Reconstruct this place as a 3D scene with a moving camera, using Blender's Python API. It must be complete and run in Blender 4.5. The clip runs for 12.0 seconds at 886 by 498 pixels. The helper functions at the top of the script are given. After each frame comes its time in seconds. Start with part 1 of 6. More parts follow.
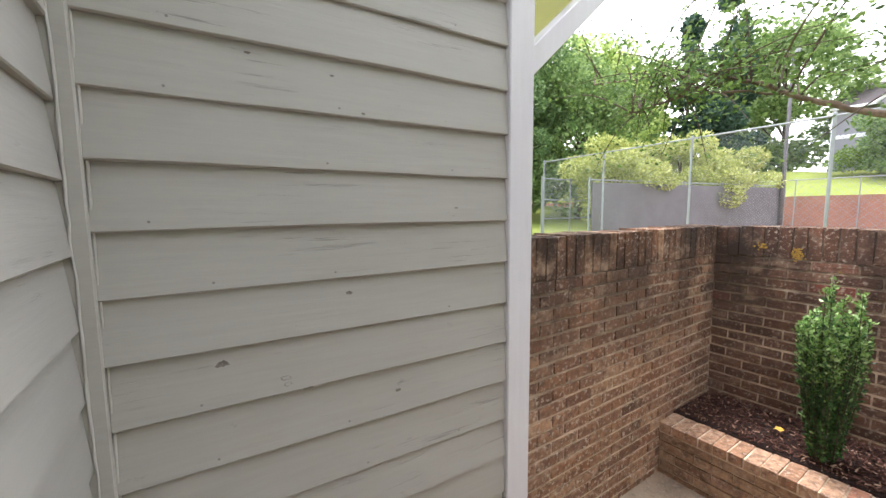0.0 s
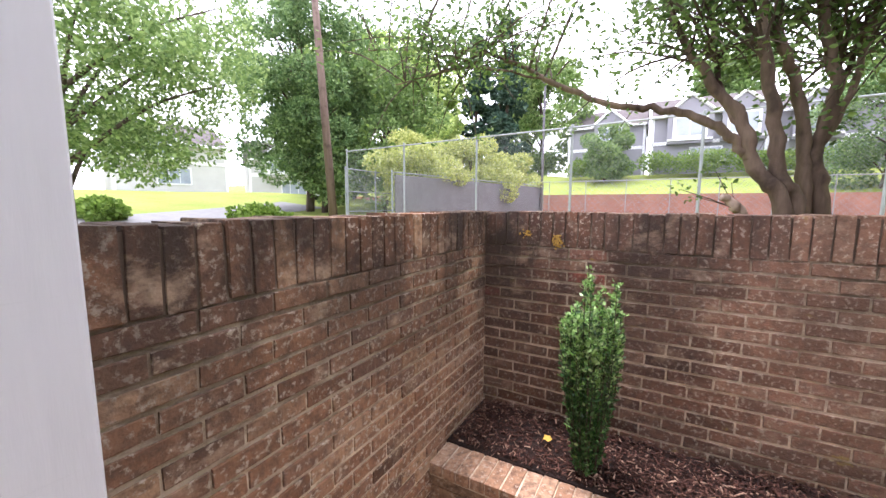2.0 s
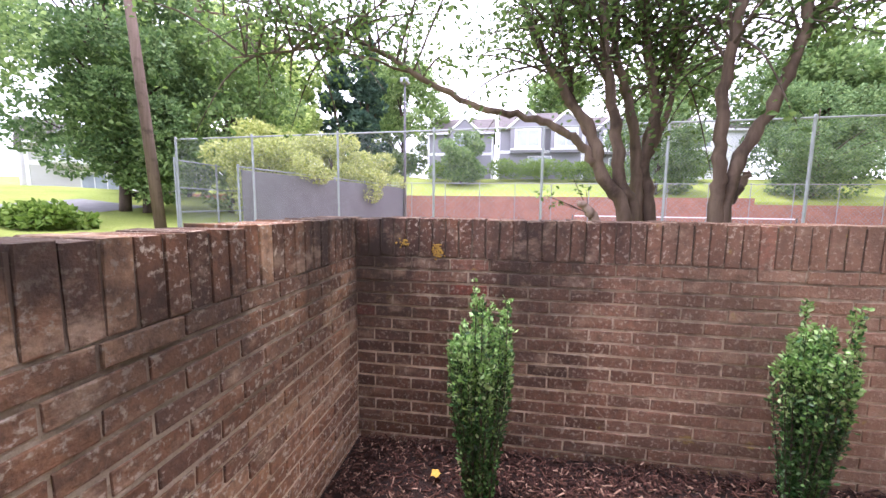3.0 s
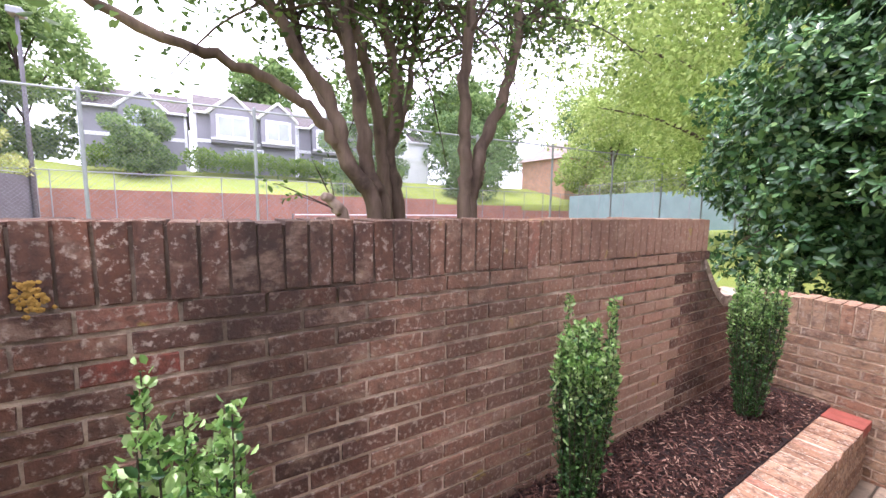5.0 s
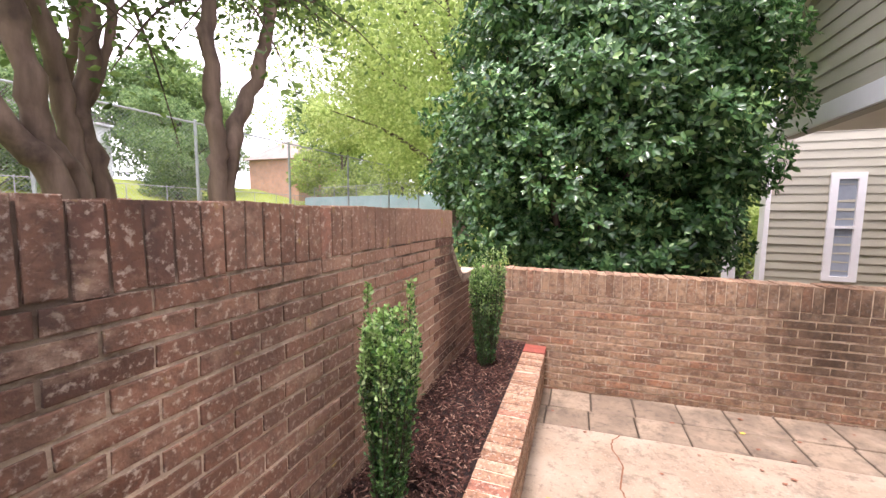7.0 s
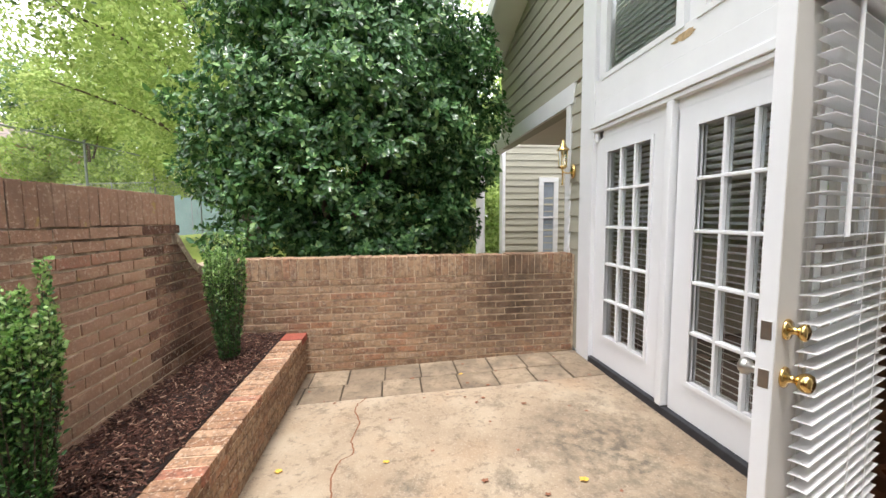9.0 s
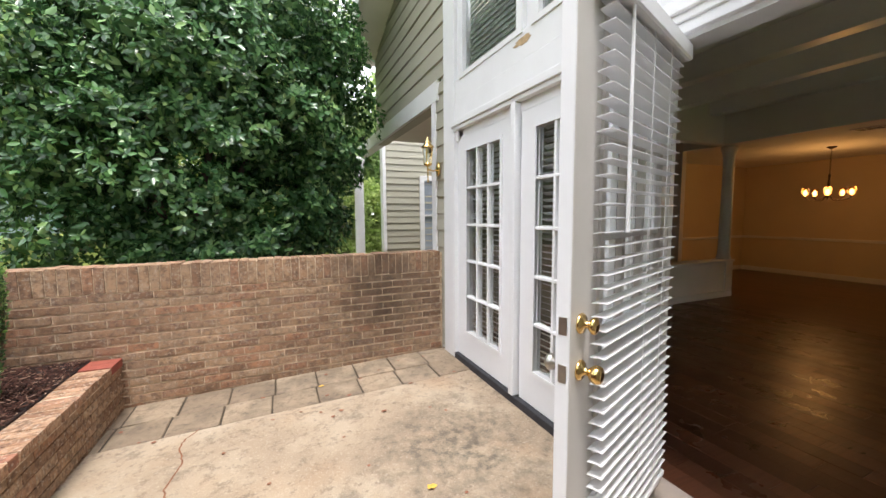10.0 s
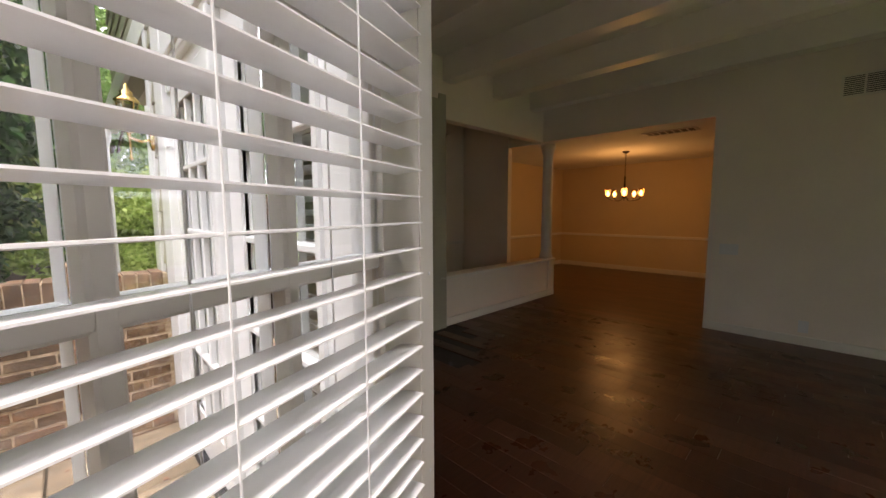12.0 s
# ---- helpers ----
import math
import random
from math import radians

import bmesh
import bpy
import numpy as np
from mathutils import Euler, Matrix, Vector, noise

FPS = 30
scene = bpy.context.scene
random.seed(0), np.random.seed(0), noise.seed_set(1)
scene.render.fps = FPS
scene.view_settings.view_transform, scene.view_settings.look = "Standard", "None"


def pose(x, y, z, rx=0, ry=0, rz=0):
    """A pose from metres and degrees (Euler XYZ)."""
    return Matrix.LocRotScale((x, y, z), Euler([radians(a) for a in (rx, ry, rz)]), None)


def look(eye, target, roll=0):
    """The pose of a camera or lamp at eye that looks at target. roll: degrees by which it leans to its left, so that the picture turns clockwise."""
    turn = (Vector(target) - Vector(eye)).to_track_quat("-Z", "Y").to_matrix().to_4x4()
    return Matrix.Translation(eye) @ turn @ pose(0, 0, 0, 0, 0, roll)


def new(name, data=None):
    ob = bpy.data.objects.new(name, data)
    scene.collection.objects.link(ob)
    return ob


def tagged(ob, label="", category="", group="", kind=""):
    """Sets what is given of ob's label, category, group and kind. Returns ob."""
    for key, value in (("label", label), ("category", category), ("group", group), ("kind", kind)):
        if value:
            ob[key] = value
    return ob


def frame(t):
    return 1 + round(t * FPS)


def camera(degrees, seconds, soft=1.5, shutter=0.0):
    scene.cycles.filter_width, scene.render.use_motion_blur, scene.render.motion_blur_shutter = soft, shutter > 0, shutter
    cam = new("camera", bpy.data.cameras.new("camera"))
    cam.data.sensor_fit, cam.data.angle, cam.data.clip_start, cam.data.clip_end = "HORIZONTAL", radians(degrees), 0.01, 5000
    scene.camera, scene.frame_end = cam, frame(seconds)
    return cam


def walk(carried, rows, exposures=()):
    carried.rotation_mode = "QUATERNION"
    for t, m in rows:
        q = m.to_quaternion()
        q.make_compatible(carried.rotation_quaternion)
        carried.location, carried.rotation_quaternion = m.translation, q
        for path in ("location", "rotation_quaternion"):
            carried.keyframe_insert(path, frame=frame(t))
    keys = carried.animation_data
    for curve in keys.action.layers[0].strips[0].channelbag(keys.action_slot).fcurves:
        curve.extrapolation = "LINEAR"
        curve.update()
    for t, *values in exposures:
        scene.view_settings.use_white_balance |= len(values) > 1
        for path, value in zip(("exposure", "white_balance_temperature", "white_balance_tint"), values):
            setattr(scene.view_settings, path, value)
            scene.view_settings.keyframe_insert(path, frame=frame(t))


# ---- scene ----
cam = camera(99.1, 12.0)
PATH = [
    (0, (0.123, 0.231, 1.691), (1.216, 1.893, 1.488), -0.5),
    (0.5, (0.328, 0.319, 1.62), (1.516, 1.913, 1.399), -0.5),
    (1, (0.585, 0.389, 1.576), (1.989, 1.795, 1.345), -0.2),
    (1.5, (0.853, 0.433, 1.601), (2.467, 1.589, 1.364), -0.0),
    (2, (1.062, 0.484, 1.609), (2.792, 1.458, 1.373), 0.2),
    (2.5, (1.198, 0.576, 1.627), (3.069, 1.241, 1.394), 0.5),
    (3, (1.342, 0.639, 1.637), (3.305, 0.948, 1.405), 0.7),
    (3.2, (1.404, 0.636, 1.639), (3.381, 0.828, 1.408), 0.7),
    (4.8, (2.047, 0.622, 1.616), (3.807, -0.302, 1.396), 0.9),
    (5, (2.091, 0.629, 1.609), (3.78, -0.42, 1.392), 0.9),
    (5.5, (2.191, 0.588, 1.603), (3.674, -0.738, 1.392), 1.0),
    (6, (2.276, 0.586, 1.592), (3.493, -0.988, 1.392), 0.9),
    (6.5, (2.346, 0.632, 1.566), (3.246, -1.144, 1.375), 0.6),
    (6.7, (2.354, 0.651, 1.558), (3.151, -1.173, 1.368), 0.6),
    (8.3, (2.002, 0.759, 1.409), (2.165, -1.227, 1.243), -0.1),
    (8.5, (1.934, 0.77, 1.399), (1.985, -1.223, 1.235), -0.2),
    (9, (1.752, 0.785, 1.401), (1.485, -1.19, 1.233), -0.4),
    (9.5, (1.582, 0.774, 1.405), (1.038, -1.143, 1.23), -0.4),
    (10, (1.421, 0.696, 1.393), (0.629, -1.131, 1.213), -0.4),
    (10.5, (1.237, 0.532, 1.401), (0.145, -1.133, 1.217), -0.3),
    (11, (0.962, 0.408, 1.398), (-0.352, -1.087, 1.206), -0.3),
    (11.1, (0.887, 0.366, 1.389), (-0.449, -1.111, 1.204), -0.5),
    (11.5, (0.614, 0.296, 1.4), (-0.75, -1.155, 1.210), -0.5),
    (12, (0.302, 0.103, 1.399), (-1.093, -1.318, 1.202), -0.2),
]
walk(cam, [(t, look(eye, target, roll)) for t, eye, target, roll in PATH],
     exposures=[(0.0, 1.84, 6350, 16), (1.2, 1.95, 6300, 18), (2.0, 1.88, 6150, 23), (3.0, 1.92, 5950, 30), (5.0, 1.86, 6000, 30), (6.5, 1.96, 6400, 31), (8.5, 1.58, 6600, 13), (9.5, 1.62, 6450, 12), (10.5, 1.52, 6450, 14), (11.2, 1.58, 6600, 15), (11.5, 1.62, 6600, 15), (12.0, 1.96, 6950, 19)])

# ---- world and sun: bright overcast day ----
world = bpy.data.worlds.new("sky")
scene.world = world
world.use_nodes = True
wn, wl = world.node_tree.nodes, world.node_tree.links
wn.clear()
w_out = wn.new("ShaderNodeOutputWorld")
w_bg = wn.new("ShaderNodeBackground")
w_sky = wn.new("ShaderNodeTexSky")
w_sky.sky_type = "NISHITA"
w_sky.sun_disc = False
w_sky.sun_elevation, w_sky.sun_rotation = radians(76), radians(24)
w_mix = wn.new("ShaderNodeMix")
w_mix.data_type = "RGBA"
w_noise = wn.new("ShaderNodeTexNoise")
w_noise.inputs["Scale"].default_value = 2.2
w_noise.inputs["Detail"].default_value = 7
w_ramp = wn.new("ShaderNodeMapRange")
w_ramp.inputs[1].default_value, w_ramp.inputs[2].default_value = 0.25, 0.55
w_ramp.inputs[3].default_value, w_ramp.inputs[4].default_value = 0.72, 1.0
w_co = wn.new("ShaderNodeTexCoord")
wl.new(w_co.outputs["Generated"], w_noise.inputs["Vector"])
wl.new(w_noise.outputs["Fac"], w_ramp.inputs[0])
wl.new(w_ramp.outputs[0], w_mix.inputs["Factor"])
wl.new(w_sky.outputs[0], w_mix.inputs["A"])
w_mix.inputs["B"].default_value = (9.6, 9.9, 10.4, 1)
wl.new(w_mix.outputs["Result"], w_bg.inputs["Color"])
w_bg.inputs["Strength"].default_value = 0.13
wl.new(w_bg.outputs[0], w_out.inputs["Surface"])
sun = new("sun", bpy.data.lights.new("sun", "SUN"))
sun.data.energy, sun.data.angle, sun.data.color = 1.5, radians(14), (1.0, 0.96, 0.9)
sun.matrix_world = look((4, 9, 40), (0, 0, 0))


# ---- material helpers ----
class Mat:
    def __init__(self, name, rough=0.7, metal=0.0, spec=0.4):
        self.m = bpy.data.materials.new(name)
        self.m.use_nodes = True
        self.t = self.m.node_tree
        self.n, self.l = self.t.nodes, self.t.links
        self.b = self.n["Principled BSDF"]
        self.b.inputs["Roughness"].default_value = rough
        self.b.inputs["Metallic"].default_value = metal
        self.b.inputs["Specular IOR Level"].default_value = spec
        self.geo = None

    def pos(self, scale=(1, 1, 1)):
        if self.geo is None:
            self.geo = self.n.new("ShaderNodeNewGeometry")
        mp = self.n.new("ShaderNodeMapping")
        mp.inputs["Scale"].default_value = scale
        self.l.new(self.geo.outputs["Position"], mp.inputs["Vector"])
        return mp.outputs[0]

    def noise(self, scale, detail=5, stretch=(1, 1, 1), rough=0.55):
        nd = self.n.new("ShaderNodeTexNoise")
        nd.inputs["Scale"].default_value = scale
        nd.inputs["Detail"].default_value = detail
        nd.inputs["Roughness"].default_value = rough
        self.l.new(self.pos(stretch), nd.inputs["Vector"])
        return nd.outputs["Fac"]

    def ramp(self, fac, stops):
        nd = self.n.new("ShaderNodeValToRGB")
        el = nd.color_ramp.elements
        while len(el) < len(stops):
            el.new(0.5)
        for e, (p, c) in zip(el, stops):
            e.position, e.color = p, (*c, 1) if len(c) == 3 else c
        self.l.new(fac, nd.inputs[0])
        return nd.outputs[0]

    def maprange(self, fac, a, b, c=0.0, d=1.0):
        nd = self.n.new("ShaderNodeMapRange")
        for i, v in zip((1, 2, 3, 4), (a, b, c, d)):
            nd.inputs[i].default_value = v
        self.l.new(fac, nd.inputs[0])
        return nd.outputs[0]

    def mix(self, fac, a, b, mode="MIX"):
        nd = self.n.new("ShaderNodeMix")
        nd.data_type, nd.blend_type = "RGBA", mode
        for sock, v in (("Factor", fac), ("A", a), ("B", b)):
            if isinstance(v, (int, float)):
                nd.inputs[sock].default_value = v
            elif isinstance(v, tuple):
                nd.inputs[sock].default_value = (*v, 1)
            else:
                self.l.new(v, nd.inputs[sock])
        return nd.outputs["Result"]

    def math(self, op, a, b):
        nd = self.n.new("ShaderNodeMath")
        nd.operation = op
        for i, v in enumerate((a, b)):
            if isinstance(v, (int, float)):
                nd.inputs[i].default_value = v
            else:
                self.l.new(v, nd.inputs[i])
        return nd.outputs[0]

    def rand(self):
        nd = self.n.new("ShaderNodeObjectInfo")
        return nd.outputs["Random"]

    def island(self):
        if self.geo is None:
            self.geo = self.n.new("ShaderNodeNewGeometry")
        return self.geo.outputs["Random Per Island"]

    def z(self):
        nd = self.n.new("ShaderNodeSeparateXYZ")
        self.l.new(self.pos(), nd.inputs[0])
        return nd.outputs[2]

    def colour(self, c):
        if isinstance(c, tuple):
            self.b.inputs["Base Color"].default_value = (*c, 1)
        else:
            self.l.new(c, self.b.inputs["Base Color"])
        return self

    def rough(self, r):
        self.l.new(r, self.b.inputs["Roughness"])
        return self

    def bump(self, h, dist=0.002, strength=1.0):
        nd = self.n.new("ShaderNodeBump")
        nd.inputs["Distance"].default_value = dist
        nd.inputs["Strength"].default_value = strength
        self.l.new(h, nd.inputs["Height"])
        self.l.new(nd.outputs[0], self.b.inputs["Normal"])
        return self


def plain(name, colour, rough=0.6, metal=0.0, vary=0.12, scale=3.0, bump=0.0, spec=0.4):
    k = Mat(name, rough, metal, spec)
    lo = tuple(c * (1 - vary) for c in colour)
    hi = tuple(min(1, c * (1 + vary)) for c in colour)
    c = k.ramp(k.noise(scale, 6), [(0.3, lo), (0.7, hi)])
    k.colour(k.mix(k.maprange(k.noise(scale * 22, 3), 0.35, 0.75, 0.0, vary), c, tuple(x * 0.6 for x in colour)))
    if bump:
        k.bump(k.noise(scale * 40, 4), bump)
    return k.m


def brick_mat(name, stops, grime, pale, per_object=True, stain=None, fade=False):
    """Fired clay: each brick its own tone, black algae in blotches, pale lime bloom, pitted face."""
    k = Mat(name, 0.92, 0.0, 0.2)
    base = k.ramp(k.rand() if per_object else k.island(), stops)
    base = k.mix(k.maprange(k.noise(30, 7, (1, 1, 1), 0.65), 0.42, 0.66, 0, 0.75), base, (0.085, 0.055, 0.042))
    base = k.mix(k.maprange(k.noise(48, 7, (1, 1, 1), 0.65), 0.54, 0.64, 0, pale * 1.9), base, (0.58, 0.48, 0.38))
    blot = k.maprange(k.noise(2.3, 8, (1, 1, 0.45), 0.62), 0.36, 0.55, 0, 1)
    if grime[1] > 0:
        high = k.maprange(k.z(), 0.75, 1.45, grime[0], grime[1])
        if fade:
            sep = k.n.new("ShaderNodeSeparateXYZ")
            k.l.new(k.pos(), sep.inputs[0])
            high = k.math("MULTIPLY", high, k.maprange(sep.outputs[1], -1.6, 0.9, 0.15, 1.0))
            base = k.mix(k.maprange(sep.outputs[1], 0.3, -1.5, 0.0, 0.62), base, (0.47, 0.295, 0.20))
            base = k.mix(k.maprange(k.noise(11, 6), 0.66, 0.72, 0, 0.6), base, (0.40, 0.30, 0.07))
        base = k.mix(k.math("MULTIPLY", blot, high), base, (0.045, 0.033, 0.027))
    bloom = k.maprange(k.noise(5.5, 8, (1, 1, 1.6), 0.65), 0.54, 0.70, 0, pale)
    base = k.mix(bloom, base, (0.50, 0.36, 0.25))
    if stain is not None:
        far = k.n.new("ShaderNodeVectorMath")
        far.operation = "DISTANCE"
        k.l.new(k.pos((1, 1, 0.8)), far.inputs[0])
        far.inputs[1].default_value = stain
        wob = k.math("ADD", far.outputs["Value"], k.maprange(k.noise(7, 8, (1, 1, 0.5), 0.65), 0.3, 0.7, -0.25, 0.25))
        base = k.mix(k.maprange(wob, 0.0, 0.72, 0.88, 0.0), base, (0.050, 0.035, 0.024))
    k.colour(base)
    k.bump(k.math("ADD", k.noise(90, 5), k.noise(24, 4)), 0.004)
    return k.m


BROWN = [(0.0, (0.090, 0.044, 0.030)), (0.25, (0.20, 0.092, 0.056)), (0.5, (0.265, 0.135, 0.086)), (0.75, (0.15, 0.074, 0.052)), (0.96, (0.33, 0.185, 0.12)), (1.0, (0.30, 0.075, 0.052))]
TAN = [(0.0, (0.26, 0.145, 0.085)), (0.3, (0.43, 0.26, 0.155)), (0.6, (0.50, 0.33, 0.205)), (0.85, (0.36, 0.22, 0.14)), (1.0, (0.48, 0.24, 0.135))]
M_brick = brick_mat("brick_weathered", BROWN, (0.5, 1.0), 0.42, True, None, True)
# brown brick scaled up: the west wall's brighter light is in its colour
WEST_LIT = [(p, (c[0] * 1.5, c[1] * 1.6, c[2] * 1.45)) for p, c in BROWN[:-1]]
M_brick_w = brick_mat("brick_west_lit", WEST_LIT, (0.15, 0.9), 0.55)
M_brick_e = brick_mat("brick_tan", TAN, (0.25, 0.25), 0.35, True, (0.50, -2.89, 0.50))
M_brick_cap = brick_mat("brick_planter", [(0, (0.27, 0.145, 0.085)), (0.4, (0.38, 0.215, 0.130)), (0.8, (0.44, 0.28, 0.18)), (1, (0.36, 0.14, 0.09))], (0.0, 0.0), 0.30)
M_brick_red = plain("red_brick_end", (0.29, 0.075, 0.050), 0.85, vary=0.25, scale=12, bump=0.002)


def mortar_mat(name, c, grime):
    k = Mat(name, 0.95, 0, 0.2)
    base = k.ramp(k.noise(14, 6), [(0.3, tuple(v * 0.6 for v in c)), (0.7, c)])
    base = k.mix(k.maprange(k.noise(5.5, 8, (1, 1, 2.6), 0.7), 0.47, 0.60, 0, 0.7), base, tuple(v * w for v, w in zip(c, (0.30, 0.26, 0.23))))
    base = k.mix(k.maprange(k.noise(26, 6), 0.60, 0.70, 0, 0.6), base, (0.76, 0.65, 0.52))
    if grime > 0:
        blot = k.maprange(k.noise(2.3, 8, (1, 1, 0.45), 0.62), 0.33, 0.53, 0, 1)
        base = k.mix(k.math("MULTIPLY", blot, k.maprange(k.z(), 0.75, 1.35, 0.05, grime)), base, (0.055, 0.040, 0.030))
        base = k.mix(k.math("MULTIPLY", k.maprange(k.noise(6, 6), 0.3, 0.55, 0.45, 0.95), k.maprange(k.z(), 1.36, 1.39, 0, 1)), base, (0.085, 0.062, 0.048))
    k.colour(base)
    k.bump(k.noise(120, 4), 0.003)
    return k.m


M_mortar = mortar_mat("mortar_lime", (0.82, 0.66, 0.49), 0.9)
M_mortar_e = mortar_mat("mortar_sand", (0.74, 0.58, 0.42), 0.0)


def paint_mat(name, c, rough=0.5, wear=0.25, grain=(1, 1, 14)):
    """Painted timber: fine grain along the board, knots and scuffs showing through."""
    k = Mat(name, rough, 0, 0.35)
    g = k.noise(4.0, 8, grain, 0.6)
    base = k.ramp(g, [(0.25, tuple(v * 0.95 for v in c)), (0.75, tuple(min(1, v * 1.03) for v in c))])
    spots = k.maprange(k.noise(9, 7, (1, 1, 2.4), 0.7), 0.66, 0.74, 0, wear)
    base = k.mix(spots, base, tuple(v * 0.55 for v in c))
    base = k.mix(k.maprange(k.noise(1.3, 4), 0.35, 0.7, 0, 0.22), base, tuple(v * 0.82 for v in c))
    splits = k.math("MULTIPLY", k.maprange(k.noise(3.0, 9, (1, 1, 26), 0.7), 0.57, 0.64, 0, 0.8), k.maprange(k.noise(1.9, 4, (1, 1, 2.2)), 0.53, 0.62, 0, 1))
    base = k.mix(k.math("MULTIPLY", splits, wear), base, tuple(v * 0.38 for v in c))
    k.colour(base)
    k.bump(k.math("SUBTRACT", g, k.math("MULTIPLY", splits, wear)), 0.0012)
    return k.m


M_siding = paint_mat("siding_paint", (0.37, 0.365, 0.332), 0.45, 0.6)
M_caulk = plain("caulk", (0.44, 0.43, 0.40), 0.5, vary=0.08, scale=20)
M_siding_e = paint_mat("siding_paint_gable", (0.37, 0.355, 0.285), 0.55, 0.15)
M_white = paint_mat("white_trim_paint", (0.74, 0.745, 0.76), 0.4, 0.12, (1, 1, 1))
M_post = paint_mat("white_post_paint", (0.64, 0.64, 0.67), 0.45, 0.06, (9, 9, 1))
M_door = plain("door_paint", (0.74, 0.745, 0.76), 0.35, vary=0.03, scale=2)
M_inner = plain("door_inner_paint", (0.62, 0.59, 0.55), 0.35, vary=0.04, scale=2)
M_blind = plain("blind_vinyl", (0.82, 0.82, 0.83), 0.3, vary=0.03, scale=3)
M_upper = plain("upper_blind_slat", (0.27, 0.28, 0.25), 0.5, vary=0.06, scale=4)
M_brass = plain("polished_brass", (0.82, 0.58, 0.24), 0.12, 1.0, vary=0.08, scale=20)
M_steel = plain("dull_steel", (0.45, 0.43, 0.40), 0.35, 1.0, vary=0.1, scale=20)
M_galv = plain("galvanised_steel", (0.25, 0.265, 0.28), 0.6, 0.25, vary=0.1, scale=6)
M_black = plain("dark_sill", (0.03, 0.03, 0.035), 0.7, vary=0.3, scale=14)
M_iron = plain("bronze_iron", (0.05, 0.03, 0.02), 0.4, 0.8, vary=0.2, scale=14)


def glass_mat(name, tint=(0.92, 0.95, 0.95)):
    k = Mat(name, 0.0)
    k.b.inputs["Base Color"].default_value = (*tint, 1)
    k.b.inputs["Transmission Weight"].default_value = 1.0
    k.b.inputs["IOR"].default_value = 1.45
    return k.m


M_glass = glass_mat("window_glass")
M_shade = glass_mat("shade_glass", (1.0, 0.7, 0.38))


def concrete_mat():
    k = Mat("patio_concrete", 0.85, 0, 0.25)
    c = k.ramp(k.noise(1.1, 8, (1, 1, 1), 0.6), [(0.3, (0.21, 0.155, 0.11)), (0.5, (0.31, 0.24, 0.17)), (0.62, (0.37, 0.30, 0.22)), (0.78, (0.44, 0.38, 0.30))])
    c = k.mix(k.maprange(k.noise(3.3, 10, (1, 1, 1), 0.72), 0.55, 0.68, 0, 0.75), c, (0.095, 0.08, 0.062))
    c = k.mix(k.maprange(k.noise(0.9, 6), 0.52, 0.68, 0, 0.4), c, (0.36, 0.22, 0.12))
    c = k.mix(k.maprange(k.noise(15, 9, (1, 1, 1), 0.75), 0.52, 0.64, 0, 0.65), c, (0.13, 0.10, 0.075))
    c = k.mix(k.maprange(k.noise(70, 4), 0.55, 0.75, 0, 0.35), c, (0.55, 0.48, 0.38))
    far = k.n.new("ShaderNodeVectorMath")
    far.operation = "DISTANCE"
    k.l.new(k.pos((1, 0.8, 1)), far.inputs[0])
    far.inputs[1].default_value = (0.44, -1.04, 0)
    near = k.maprange(k.math("ADD", far.outputs["Value"], k.maprange(k.noise(3.5, 8, (1, 1, 1), 0.7), 0.3, 0.7, -0.3, 0.3)), 0.1, 0.62, 1.0, 0.0)
    c = k.mix(k.math("MULTIPLY", near, k.maprange(k.noise(13, 9, (1, 1, 1), 0.75), 0.42, 0.58, 0.1, 0.75)), c, (0.075, 0.066, 0.052))
    k.colour(c)
    k.bump(k.math("ADD", k.noise(110, 5), k.noise(9, 5)), 0.004)
    return k.m


M_conc = concrete_mat()


def paver_mat():
    k = Mat("paver_concrete", 0.9, 0, 0.25)
    c = k.ramp(k.rand(), [(0, (0.20, 0.150, 0.105)), (0.5, (0.32, 0.245, 0.170)), (1, (0.25, 0.195, 0.140))])
    c = k.mix(k.maprange(k.noise(3.1, 9, (1, 1, 1), 0.7), 0.44, 0.64, 0, 0.7), c, (0.115, 0.090, 0.066))
    c = k.mix(k.maprange(k.noise(17, 9, (1, 1, 1), 0.75), 0.50, 0.62, 0, 0.6), c, (0.10, 0.078, 0.058))
    c = k.mix(k.maprange(k.noise(2.2, 6), 0.55, 0.7, 0, 0.5), c, (0.44, 0.36, 0.26))
    k.colour(c)
    k.bump(k.noise(100, 5), 0.004)
    return k.m


M_paver = paver_mat()
M_joint = plain("joint_soil", (0.06, 0.045, 0.03), 0.95, vary=0.3, scale=20, bump=0.003)


def island_mat(name, stops, rough=0.9, spec=0.2, grain=30.0, dark=0.4, trans=0.0):
    k = Mat(name, rough, 0, spec)
    c = k.ramp(k.island(), stops)
    c = k.mix(k.maprange(k.noise(grain, 4), 0.4, 0.7, 0, dark), c, tuple(v * 0.4 for v in stops[0][1]))
    k.colour(c)
    if trans:
        k.b.inputs["Subsurface Weight"].default_value = 0.0
        tr = k.n.new("ShaderNodeBsdfTranslucent")
        k.l.new(c, tr.inputs["Color"])
        mx = k.n.new("ShaderNodeMixShader")
        mx.inputs[0].default_value = trans
        out = k.n["Material Output"]
        k.l.new(k.b.outputs[0], mx.inputs[1])
        k.l.new(tr.outputs[0], mx.inputs[2])
        k.l.new(mx.outputs[0], out.inputs["Surface"])
    return k.m


